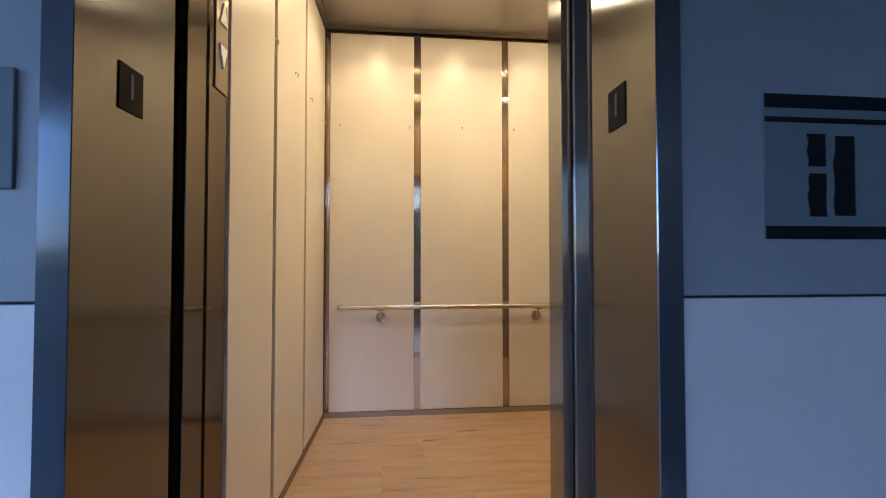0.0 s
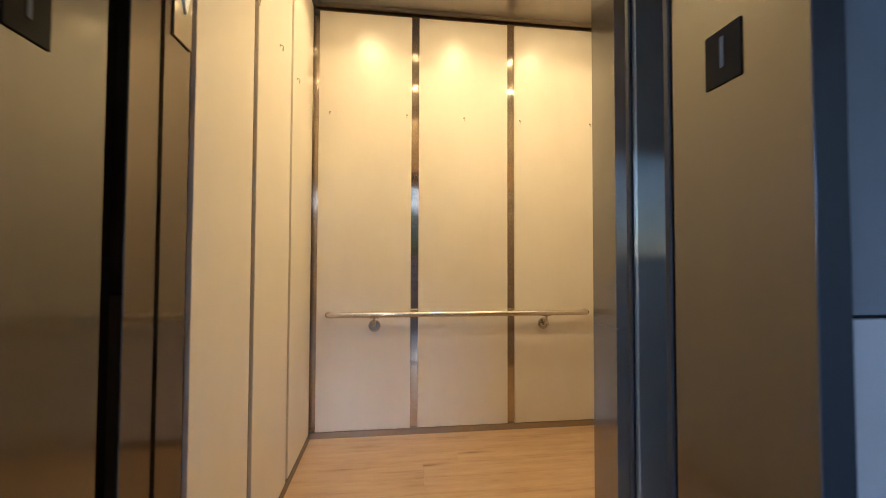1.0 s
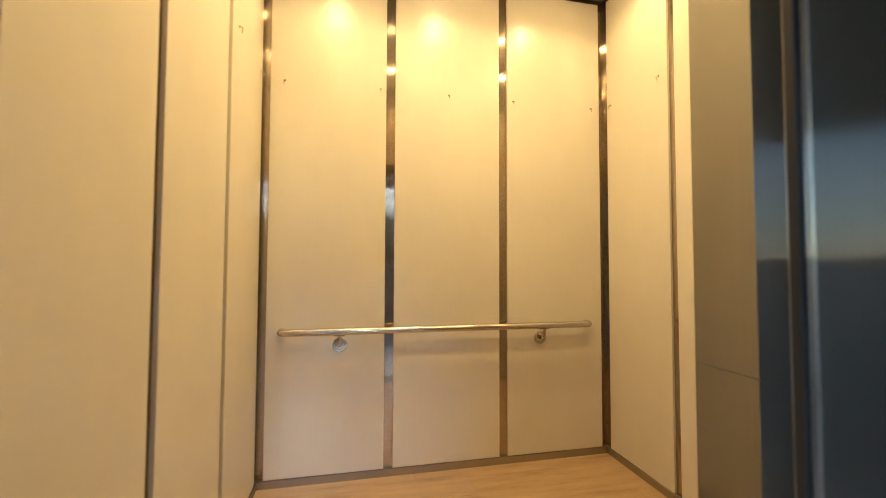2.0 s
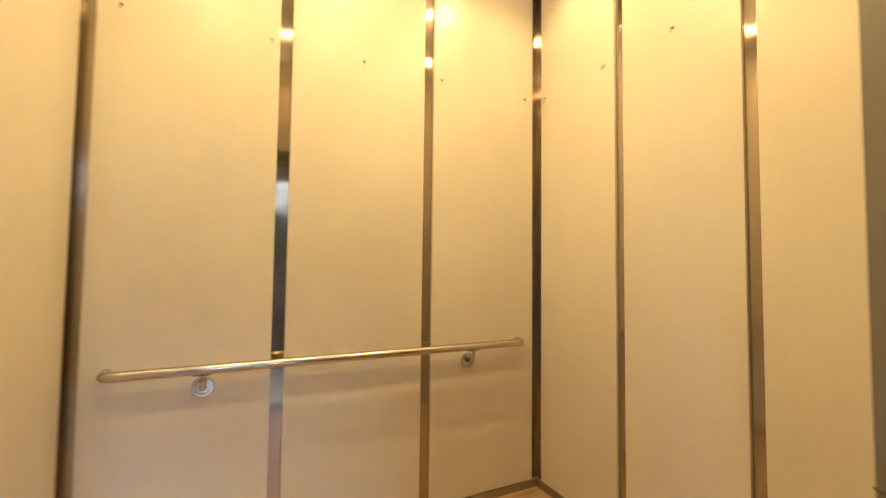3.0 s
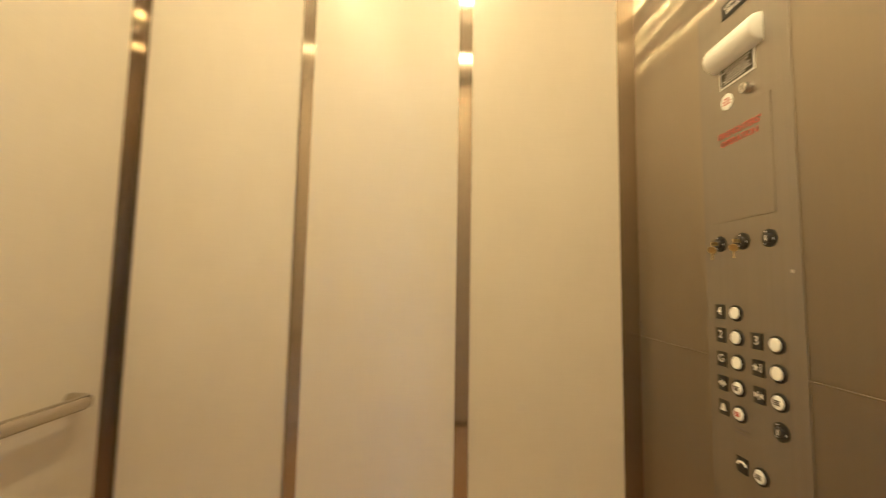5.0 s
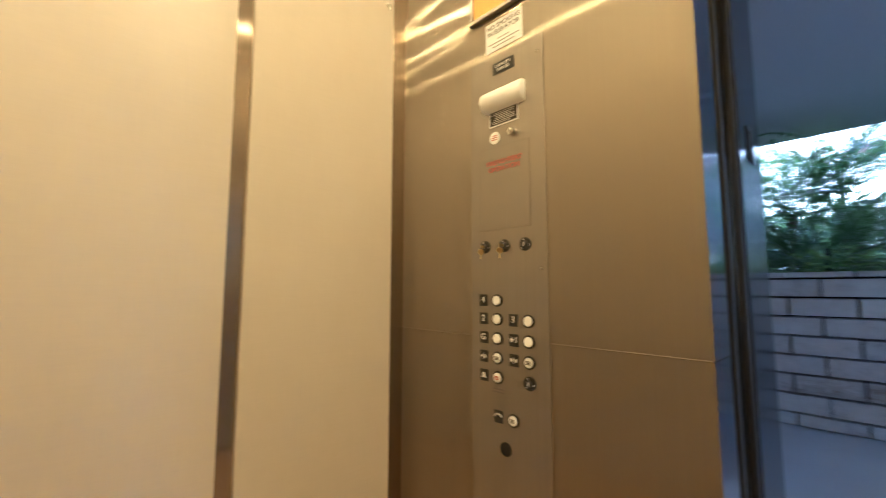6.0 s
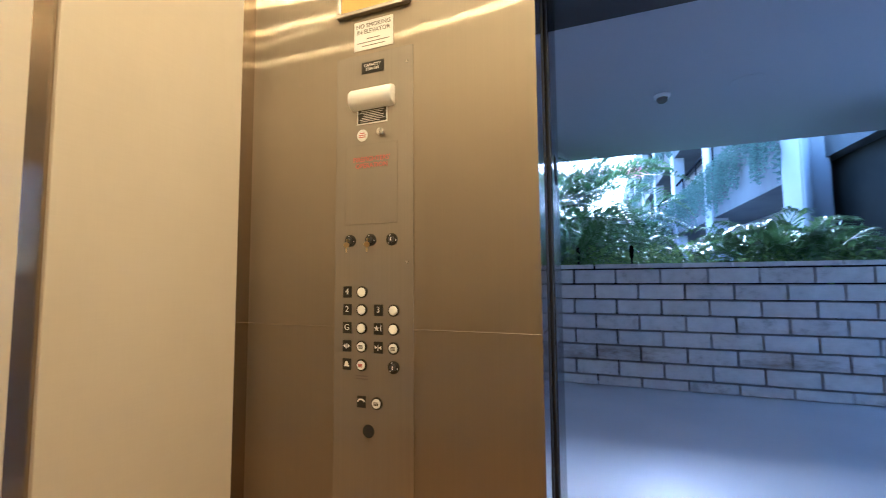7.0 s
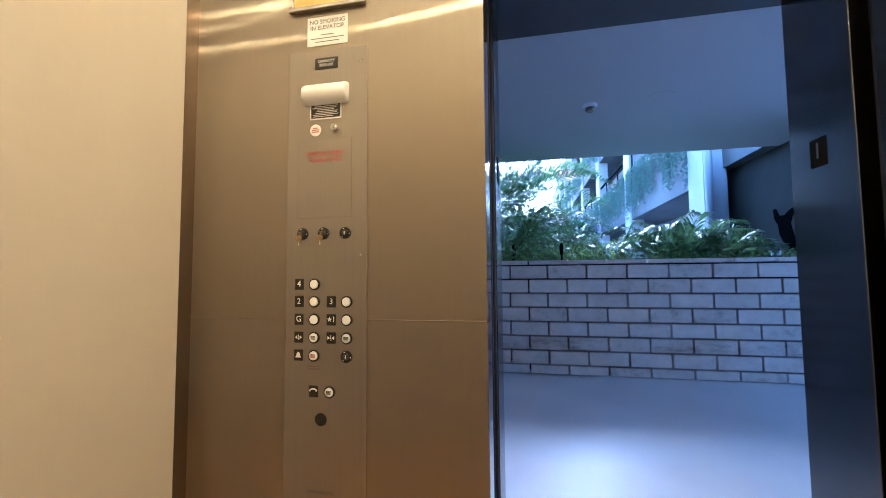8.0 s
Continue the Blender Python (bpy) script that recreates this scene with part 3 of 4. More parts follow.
        if key:
            bm = bmesh.new()
            box(bm, L(x) - 0.0015, L(x) + 0.0015, z - 0.004, z + 0.004, 0.011, 0.024)
            lathe(bm, [(0.0085, -0.0012), (0.0085, 0.0012), (0.0078, 0.0015)], pose(L(x) - 0.002, z - 0.014, 0.022, 24, 30, 0), 16)
            box(bm, L(x) - 0.0045, L(x) - 0.0010, z - 0.036, z - 0.018, 0.0205, 0.0225, 0.0006)
            part("key", bm, BRASS, k, "brass key left in the lock")
        return k

    key_switch(1.650, 1.243, True), key_switch(1.581, 1.243, True), key_switch(1.511, 1.242, False), key_switch(DB, 0.879, False)
    # capacity plate
    bm = bmesh.new()
    box(bm, L(1.615), L(1.539), 1.752, 1.788, 0.003, 0.0052, 0.0008)
    cap = part("capacity_plate", bm, BLACK, t, "black capacity plate with white writing")
    letters("writing", "CAPACITY\n3500 LBS", 0.0085, WHITEINK, cap, pose(L(1.577), 1.770, 0.0056))
    # emergency light
    bm = bmesh.new()
    rings = []
    for k, (x, r) in enumerate(((L(1.648), 0.027), (L(1.646), 0.030), (L(1.641), 0.032), (L(1.509), 0.032), (L(1.504), 0.030), (L(1.502), 0.027))):
        rings.append([bm.verts.new((x, 1.671 - r * math.cos(math.pi * q / 14), 0.003 + r * 0.95 * math.sin(math.pi * q / 14))) for q in range(15)])
    for p, q in zip(rings[:-1], rings[1:]):
        for k in range(14):
            bm.faces.new((p[k], p[k + 1], q[k + 1], q[k]))
    bm.faces.new(rings[0])
    bm.faces.new(rings[-1][::-1])
    part("emergency_light", bm, PLASTIC, t, "half-round white emergency light", smooth=True)
    # notice under it
    bm = bmesh.new()
    box(bm, L(1.630), L(1.526), 1.594, 1.647, 0.003, 0.0042)
    note = part("notice", bm, PAPER, t, "small black notice with a white border")
    bm = bmesh.new()
    box(bm, L(1.626), L(1.530), 1.598, 1.643, 0.0042, 0.0047)
    field = part("field", bm, BLACK, note)
    rs = random.Random(4)
    for k in range(8):
        bm = bmesh.new()
        a = rs.uniform(0.0, 0.018)
        box(bm, L(1.622) + a, L(1.534) - rs.uniform(0, 0.02), 1.6385 - k * 0.0052, 1.6402 - k * 0.0052, 0.0047, 0.0051)
        part("line", bm, WHITEINK, note)
    # round sticker and lock
    bm = bmesh.new()
    lathe(bm, [(0.0185, 0.003), (0.0185, 0.0042), (0.018, 0.0044)], pose(L(1.611), 1.561, 0), 28)
    st = part("round_sticker", bm, PAPER, t, "round white sticker with red lines")
    for k, wd in enumerate((0.008, 0.012, 0.012)):
        bm = bmesh.new()
        box(bm, L(1.611) - wd, L(1.611) + wd, 1.566 - k * 0.006, 1.569 - k * 0.006, 0.0044, 0.0048)
        part("line", bm, REDINK, st)
    bm = bmesh.new()
    lathe(bm, [(0.0125, 0.003), (0.0125, 0.008), (0.011, 0.011), (0.0105, 0.018), (0.008, 0.0195)], pose(L(1.545), 1.561, 0), 24)
    lock = part("cam_lock", bm, CHROME, t, "round chrome lock", smooth=True)
    bm = bmesh.new()
    box(bm, L(1.545) - 0.001, L(1.545) + 0.001, 1.556, 1.566, 0.0195, 0.0199)
    part("slot", bm, INK, lock)
    # foot writing
    bm = bmesh.new()
    box(bm, L(1.625), L(1.545), 0.484, 0.493, 0.003, 0.0034)
    part("caption", bm, INK, t, "small unreadable caption")
    return t


control_panel()

# no-smoking notice and framed certificate above
sign = thing("no_smoking_sign", "white no smoking notice stuck on the steel front return", "sign", FACE_IN(1.5765, 0.0, 1.8765))
bm = bmesh.new()
box(bm, -0.0675, 0.0675, -0.0465, 0.0465, 0.0, 0.0016, 0.0004)
part("plate", bm, PAPER, sign)
letters("writing", "NO SMOKING\nIN ELEVATOR", 0.0132, INK, sign, pose(0, 0.020, 0.002))
for k, wd in enumerate((0.022, 0.056, 0.040)):
    bm = bmesh.new()
    box(bm, -wd, wd, -0.0135 - k * 0.011, -0.0112 - k * 0.011, 0.0016, 0.002)
    part("line", bm, INK, sign)

cert = thing("certificate_frame", "metal framed amber certificate fixed above the control panel", "picture frame", FACE_IN(1.575, 0.0, 1.942))
for x0, x1, y0, y1 in ((-0.126, 0.126, 0.0, 0.014), (-0.126, 0.126, 0.306, 0.320), (-0.126, -0.112, 0.014, 0.306), (0.112, 0.126, 0.014, 0.306)):
    bm = bmesh.new()
    box(bm, x0, x1, y0, y1, 0.0, 0.016, 0.002)
    part("frame_bar", bm, SATIN, cert)
bm = bmesh.new()
box(bm, -0.112, 0.112, 0.014, 0.306, 0.0, 0.005)
part("sheet", bm, ORANGE, cert, "plain amber sheet")

# ---- door zone ----
def door_leaf(name, label, y0, y1, material):
    t = thing(name, label, "lift door", pose(XR + 0.012, (y0 + y1) / 2, 0.012))
    h = (y1 - y0) / 2
    bm = bmesh.new()
    box(bm, 0, 1.12, -h, h, 0, HEAD + 0.02, 0.003)
    part("leaf", bm, material, t)
    bm = bmesh.new()
    box(bm, -0.010, 0.0, -h * 0.5, h * 0.5, 0.01, HEAD, 0.003)
    part("edge_strip", bm, RUBBER, t, "black rubber edge strip")
    return t


door_leaf("hall_door", "brushed steel sliding hall door, slid fully open", -0.338, -0.300, STEEL_HALL)
door_leaf("car_door", "brushed steel sliding car door, slid fully open", -0.196, -0.158, STEEL)

# strike side: dark recess, then a dark strip before the car jamb
bm = bmesh.new()
box(bm, -0.030, -0.004, -0.235, -0.124, 0, HEAD, 0.002)
structure("strike_post", bm, STEEL_EDGE, "dark brushed steel strike post beside the lift door", "post")
# added panels round the door zone, black in place of the shaft's darkness
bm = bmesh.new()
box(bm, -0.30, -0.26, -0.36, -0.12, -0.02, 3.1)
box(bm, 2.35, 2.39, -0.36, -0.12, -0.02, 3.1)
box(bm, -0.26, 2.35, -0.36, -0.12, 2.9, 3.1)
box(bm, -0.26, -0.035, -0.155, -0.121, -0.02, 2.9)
structure("shaft_darkness", bm, SHAFT, "near-black panels added to stand for the darkness of the lift shaft", "shaft")
bm = bmesh.new()
for y0, y1 in ((-0.345, -0.330), (-0.322, -0.306), (-0.298, -0.250), (-0.222, -0.190), (-0.182, -0.166), (-0.158, -0.122)):
    box(bm, -0.02, 2.2, y0, y1, -0.03, 0.0)
box(bm, -0.26, 2.35, -0.36, -0.12, -0.06, -0.03)
structure("sill", bm, SATIN, "grooved steel door sill", "sill")

# direction lantern in the car jamb
lan = thing("direction_lantern", "steel lift direction lantern with two raised arrows", "lantern", FACE_PX(0.001, -0.049, 1.86))
bm = bmesh.new()
box(bm, -0.042, 0.042, -0.170, 0.150, 0.0, 0.005, 0.001)
part("plate", bm, STEEL, lan)
for cy, s in ((0.075, 1), (-0.055, -1)):
    bm = bmesh.new()
    vs = [bm.verts.new((a, cy + s * b, c)) for c in (0.005, 0.011) for a, b in ((-0.026, -0.03), (0.026, -0.03), (0.0, 0.042))]
    bm.faces.new(vs[3:6])
    for k in range(3):
        bm.faces.new((vs[k], vs[(k + 1) % 3], vs[3 + (k + 1) % 3], vs[3 + k]))
    part("arrow", bm, PLASTIC, lan, "raised white arrow")

# ---- hall wall, frame and signs ----
WB = -0.360                              # back of the hall wall
JZ = 1.083
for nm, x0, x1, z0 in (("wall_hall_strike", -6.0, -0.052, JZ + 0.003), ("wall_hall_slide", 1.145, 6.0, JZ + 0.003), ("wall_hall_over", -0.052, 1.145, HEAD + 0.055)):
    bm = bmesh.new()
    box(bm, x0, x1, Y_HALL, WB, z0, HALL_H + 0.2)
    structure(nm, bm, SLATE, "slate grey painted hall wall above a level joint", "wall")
for nm, x0, x1 in (("joint_strike", -6.0, -0.052), ("joint_slide", 1.145, 6.0)):
    bm = bmesh.new()
    box(bm, x0, x1, Y_HALL + 0.008, WB, JZ - 0.003, JZ + 0.003)
    structure(nm, bm, MORTAR, "dark recessed joint in the hall wall", "joint")
for nm, x0, x1 in (("wainscot_strike", -6.0, -0.052), ("wainscot_slide", 1.145, 6.0)):
    bm = bmesh.new()
    box(bm, x0, x1, Y_HALL - 0.002, WB, 0.0, JZ - 0.003, 0.001)
    structure(nm, bm, WAINSCOT, "pale smooth wainscot panel of the hall wall", "wainscot")

bm = bmesh.new()
box(bm, -0.052, XL, Y_HALL - 0.006, -0.308, 0.0, HEAD, 0.0015)
structure("door_frame_strike", bm, STEEL_HALL, "brushed steel lift door frame", "door frame")
bm = bmesh.new()
box(bm, XR, 1.145, Y_HALL - 0.006, -0.342, 0.0, HEAD, 0.0015)
structure("door_frame_slide", bm, STEEL_HALL, "brushed steel lift door frame", "door frame")
bm = bmesh.new()
box(bm, -0.052, 1.145, Y_HALL - 0.006, -0.342, HEAD, HEAD + 0.055, 0.0015)
structure("door_frame_head", bm, STEEL_HALL, "brushed steel lift door head", "door frame")


def floor_plate(m):
    t = thing("floor_plate", "dark bronze tactile floor plate on the steel door frame", "sign", m, "floor plates on the door frame")
    bm = bmesh.new()
    box(bm, -0.0385, 0.0385, -0.049, 0.049, 0.0, 0.003, 0.0008)
    part("plate", bm, BRONZE, t)
    letters("figure", "1", 0.055, GREYSIGN, t, pose(0.0, 0.004, 0.0036), label="raised figure")
    return t


plate = floor_plate(FACE_PX(XL, -0.4725, 1.5195))
copy_thing(plate, FACE_NX(XR, -0.4725, 1.5195))

sg = thing("wall_sign", "grey wall sign with black bands and dark blocks", "sign", FACE_HALL(1.326, Y_HALL, 1.352))
bm = bmesh.new()
box(bm, 0.0, 0.42, -0.151, 0.151, 0.0, 0.004, 0.0008)
part("plate", bm, GREYSIGN, sg)
for y0, y1 in ((0.122, 0.151), (0.092, 0.103), (-0.151, -0.124)):
    bm = bmesh.new()
    box(bm, 0.0005, 0.4195, y0, y1, 0.004, 0.0052)
    part("band", bm, MATTE, sg)
rs = random.Random(9)
for x0, x1, y0, y1 in ((0.098, 0.138, 0.001, 0.069), (0.098, 0.138, -0.104, -0.014), (0.158, 0.205, -0.102, 0.066)):
    bm = bmesh.new()
    n = 6
    ys = [y0 + (y1 - y0) * k / n for k in range(n + 1)]
    ring = [(x1 + rs.uniform(-0.001, 0.001), y) for y in ys] + [(x0 + rs.uniform(-0.004, 0.004), y) for y in ys[::-1]]
    lo = [bm.verts.new((a, c, 0.004)) for a, c in ring]
    hi = [bm.verts.new((a, c, 0.0052)) for a, c in ring]
    bm.faces.new(hi)
    for k in range(len(ring)):
        bm.faces.new((lo[k], lo[(k + 1) % len(ring)], hi[(k + 1) % len(ring)], hi[k]))
    part("block", bm, MATTE, sg)

sg2 = thing("wall_notice", "pale wall notice with dark unreadable lines", "sign", FACE_HALL(-0.215, Y_HALL, 1.39))
bm = bmesh.new()
box(bm, -0.16, 0.125, -0.108, 0.105, 0.0, 0.008, 0.0015)
part("plate", bm, GREYSIGN, sg2)
for k in range(4):
    bm = bmesh.new()
    box(bm, -0.12, 0.105 - 0.012 * (k % 2), -0.028 - k * 0.021, -0.014 - k * 0.021, 0.008, 0.0088)
    part("line", bm, INK, sg2)

# ---- hall floor, ceiling, ends ----
BY = -3.787                              # face of the block wall
bm = bmesh.new()
box(bm, -6.0, 6.0, BY, -0.345, -0.128, 0.0)
structure("floor_hall", bm, CONC, "smooth grey polished concrete hall floor", "floor")
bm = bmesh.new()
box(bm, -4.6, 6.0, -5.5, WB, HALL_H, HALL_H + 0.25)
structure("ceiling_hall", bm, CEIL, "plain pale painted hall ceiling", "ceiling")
# the wall's deep shade is carried by its dark base colour
bm = bmesh.new()
box(bm, -2.72, -2.60, -7.2, BY - 0.22, 0, HALL_H)
structure("wall_court", bm, DEEP_SHADE, "green grey side wall of the courtyard, deep shade put into its colour", "wall")
# added out of view: keeps sky light and its reflection off the door frame
bm = bmesh.new()
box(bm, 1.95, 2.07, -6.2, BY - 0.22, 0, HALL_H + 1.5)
structure("blocker_court_end", bm, SLATE, "unseen slate grey wall added to block sky light over the planter", "wall")
bm = bmesh.new()
box(bm, -2.72, -2.39, -7.2, -5.51, HALL_H, HALL_H + 0.6)
structure("beam", bm, GREYC, "weathered concrete beam, shade put into its colour", "beam")
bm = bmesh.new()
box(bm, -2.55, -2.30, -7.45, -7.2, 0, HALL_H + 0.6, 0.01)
structure("pier", bm, GREYC, "weathered concrete pier, shade put into its colour", "pier")
# added out of view: closes this end so less daylight enters the hall
bm = bmesh.new()
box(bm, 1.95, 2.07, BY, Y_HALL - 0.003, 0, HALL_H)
structure("blocker_hall_end", bm, SLATE, "unseen slate grey wall added to cut light into the hall", "wall")
# added out of view: half-width blocker, its gap sets how much daylight enters
bm = bmesh.new()
box(bm, -4.72, -4.60, -2.1, Y_HALL - 0.003, 0, HALL_H)
structure("blocker_hall_far", bm, PLASTER, "unseen pale grey half wall added to limit light into the hall", "wall")

DET = (0.29, -3.40)
det = thing("smoke_detector", "small white smoke detector on the hall ceiling", "smoke detector", pose(DET[0], DET[1], HALL_H))
bm = bmesh.new()
lathe(bm, [(0.075, 0.0), (0.075, -0.018), (0.062, -0.030)], n=24)
part("base", bm, PLASTIC, det, smooth=True)
bm = bmesh.new()
lathe(bm, [(0.050, -0.030), (0.046, -0.062), (0.030, -0.075)], n=24)
part("sensor", bm, SATIN, det, "grey sensor chamber", smooth=True)
disc = thing("ceiling_disc", "flat round white cover on the hall ceiling", "ceiling cover", pose(-0.40, -3.35, HALL_H))
bm = bmesh.new()
lathe(bm, [(0.14, 0.0), (0.138, -0.004), (0.11, -0.007), (0.02, -0.008)], n=28)
part("cover", bm, CEIL, disc, smooth=True)

# ---- courtyard ----
bm = bmesh.new()
box(bm, -500, 500, -600, 400, -0.4, -0.13)
structure("ground", bm, GROUND, "grey paved courtyard ground", "ground")
bm = bmesh.new()
box(bm, -2.58, 6.0, -7.1, BY - 0.20, -0.12, 1.12)
structure("planter_soil", bm, SOIL, "dark planting soil behind the block wall", "soil")

MURAL = mat("black_mural", 1.0, 0.0, (0.003, 0.003, 0.003), 0.0)
mur = thing("wall_painting", "plain black painted shape on the grey wall", "painting", FACE_PX(-2.60, -5.50, 1.72))
bm = bmesh.new()
outline = [(0.04, -0.32), (0.26, -0.34), (0.22, -0.12), (0.15, 0.06), (0.20, 0.16), (0.38, 0.22), (0.37, 0.30), (0.14, 0.25), (0.02, 0.19), (-0.10, 0.20), (-0.17, 0.31), (-0.25, 0.30), (-0.22, 0.16), (-0.14, 0.06), (-0.12, -0.08), (-0.05, -0.16)]
lo = [bm.verts.new((a, b, 0.0)) for a, b in outline]
hi = [bm.verts.new((a, b, 0.006)) for a, b in outline]
bm.faces.new(hi)
for k in range(len(outline)):
    bm.faces.new((lo[k], lo[(k + 1) % len(outline)], hi[(k + 1) % len(outline)], hi[k]))
part("shape", bm, MURAL, mur)


# gallery building along the courtyard
def gallery_building():
    t = thing("gallery_building", "pale gallery building with planted balconies and square columns", "building", pose(-2.1, 0, 0))
    Y0, Y1 = -7.0, -48.0
    bm = bmesh.new()
    box(bm, -6.0, -1.25, Y1, -7.5, 0, 9.2)
    part("wall", bm, PLASTER, t, "pale recessed back wall")
    for z in (2.70, 5.80, 8.90):
        bm = bmesh.new()
        box(bm, -1.25, -0.12, Y1, -7.5, z, z + 0.22)
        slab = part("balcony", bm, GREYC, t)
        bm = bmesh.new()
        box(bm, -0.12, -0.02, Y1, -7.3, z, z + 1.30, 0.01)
        part("parapet", bm, GREYC, slab, "weathered concrete parapet, shade put into its colour")
        for k in range(20):
            y = -7.9 - k * 2.0
            bm = bmesh.new()
            box(bm, -0.08, -0.04, y - 0.02, y + 0.02, z + 1.28, z + 1.98)
            part("post", bm, IRON, slab)
        bm = bmesh.new()
        box(bm, -0.09, -0.03, Y1 + 0.1, -7.6, z + 1.97, z + 2.03)
        part("top_rail", bm, IRON, slab, "thin dark iron rail")
    for k in range(8):
        y = -7.1 - k * 5.2
        bm = bmesh.new()
        box(bm, -0.36, 0.02, y - 0.36, y + 0.36, -0.05, 9.0, 0.02)
        part("column", bm, WHITE, t)
    bm = bmesh.new()
    rod(bm, (-0.04, -6.70, 0), (-0.04, -6.70, 9.0), 0.06, n=14)
    part("downpipe", bm, WHITE, t, smooth=True)
    return t


gallery_building()


# ---- plants ----
def quads_mesh(name, verts, faces, material):
    me = bpy.data.meshes.new(name)
    me.from_pydata(verts, [], faces)
    me.materials.append(material)
    return me


def frond_mesh(length, droop, rs, leaflets=26, width=0.028, leaf_len=0.42, sag=0.3):
    """One feather leaf, rising along +x and bending down, with paired leaflets."""
    V, F = [], []
    spine = []
    for k in range(13):
        s = k / 12
        a = radians(66) - droop * s ** 1.35
        if k == 0:
            p = Vector((0, 0, 0))
        else:
            p = spine[-1] + Vector((math.cos(a), 0, math.sin(a))) * (length / 12)
        spine.append(p)
    for k in range(12):
        w = 0.012 * (1 - k / 13)
        i = len(V)
        for p in (spine[k], spine[k + 1]):
            V += [(p.x, p.y - w, p.z), (p.x, p.y + w, p.z), (p.x, p.y, p.z + w)]
        F += [(i, i + 3, i + 5, i + 2), (i + 1, i + 2, i + 5, i + 4), (i, i + 1, i + 4, i + 3)]
    for k in range(leaflets):
        s = 0.16 + 0.82 * k / leaflets
        f = s * 12
        j = min(int(f), 11)
        p = spine[j].lerp(spine[j + 1], f - j)
        d = (spine[j + 1] - spine[j]).normalized()
        ll = leaf_len * math.sin(math.pi * min(1, 0.22 + 0.75 * s)) * rs.uniform(0.85, 1.1)
        for side in (-1, 1):
            out = (d * 0.8 + Vector((0, side, 0)) * rs.uniform(0.6, 0.8) + Vector((0, 0, rs.uniform(0.15, 0.35)))).normalized()
            tip = p + out * ll + Vector((rs.uniform(-0.1, 0.1) * ll, 0, -sag * ll * rs.uniform(0.3, 1.7)))
            mid = p + out * ll * 0.5 + Vector((0, 0, 0.02))
            n = out.cross(Vector((0, 0, 1))).normalized() * width * 0.5
            i = len(V)
            V += [tuple(p), tuple(mid - n), tuple(mid + n), tuple(tip)]
            F += [(i, i + 1, i + 2), (i + 1, i + 3, i + 2)]
    return V, F


def palm(name, label, at, trunk_h, fronds, length, seed, droop=1.6, material=PALM, leaflets=26, leaf_len=0.42, width=0.034, lifts=(-38, 22), sag=0.3, spread=0.03, roll=30):
    rs = random.Random(seed)
    t = thing(name, label, "palm", at, "palms in the planter")
    bm = bmesh.new()
    z = 0.0
    while z < trunk_h - 0.01:
        rod(bm, (0, 0, z), (0, 0, z + 0.085), 0.075 - 0.02 * z / trunk_h, 0.062 - 0.02 * z / trunk_h, 10)
        z += 0.08
    part("trunk", bm, BARK, t)
    kinds = [quads_mesh("frond", *frond_mesh(length * rs.uniform(0.65, 1.15), droop * rs.uniform(0.8, 1.2), rs, leaflets, width, leaf_len, sag), material) for _ in range(6)]
    for k in range(fronds):
        lift = rs.uniform(*lifts) if k % 4 else rs.uniform(5, 24)
        turn = radians(k * 137.5)
        off = spread * rs.uniform(0.2, 1.0)
        piece("frond", kinds[k % 6], t, pose(off * math.cos(turn), off * math.sin(turn), trunk_h, rs.uniform(-roll, roll), -lift, k * 137.5 + rs.uniform(-30, 30)))
    return t


def leaf_cloud(name, label, category, centers, count, size, material, seed, fall=0.0):
    """Loose foliage: small folded leaves scattered through soft clumps."""
    rs = random.Random(seed)
    V, F = [], []
    for cx, cy, cz, rx, ry, rz in centers:
        for _ in range(count):
            while True:
                a, b, c = rs.uniform(-1, 1), rs.uniform(-1, 1), rs.uniform(-1, 1)
                if a * a + b * b + c * c < 1:
                    break
            p = Vector((cx + a * rx, cy + b * ry, cz + c * rz))
            d = Vector((rs.uniform(-1, 1), rs.uniform(-1, 1), rs.uniform(-0.6, 0.9) - fall)).normalized()
            n = d.cross(Vector((rs.uniform(-1, 1), rs.uniform(-1, 1), rs.uniform(-1, 1)))).normalized()
            s = size * rs.uniform(0.6, 1.3)
            i = len(V)
            V += [tuple(p), tuple(p + d * s * 0.5 + n * s * 0.2), tuple(p + d * s), tuple(p + d * s * 0.5 - n * s * 0.2)]
            F.append((i, i + 1, i + 2, i + 3))
    ob = new(name, quads_mesh(name, V, F, material))
    return tagged(ob, label, category, kind="stuff")


palm("palm", "tall feather palm with arching leaves in the planter", pose(1.55, -5.95, 1.1), 0.95, 25, 2.2, 3, 1.7, width=0.024, leaflets=36, leaf_len=0.40, sag=0.12, lifts=(-34, 16), spread=0.08, roll=65)
palm("palm", "feather palm with long loose leaves in the planter", pose(1.10, -7.0, 1.1), 1.35, 22, 2.3, 5, 1.7, width=0.026, leaflets=36, leaf_len=0.42, sag=0.14, lifts=(-36, 12), spread=0.08, roll=65)
palm("palm", "low feather palm spreading across the planter", pose(1.30, -5.0, 1.1), 0.20, 28, 1.45, 12, 1.5, width=0.022, leaflets=30, leaf_len=0.30, sag=0.2, lifts=(-55, 14), spread=0.15, roll=55)
palm("palm", "leafy feather palm between the taller palms", pose(0.95, -6.4, 1.1), 0.62, 24, 1.7, 27, 1.5, width=0.024, leaflets=30, leaf_len=0.34, sag=0.2, lifts=(-50, 12), spread=0.12, roll=60)
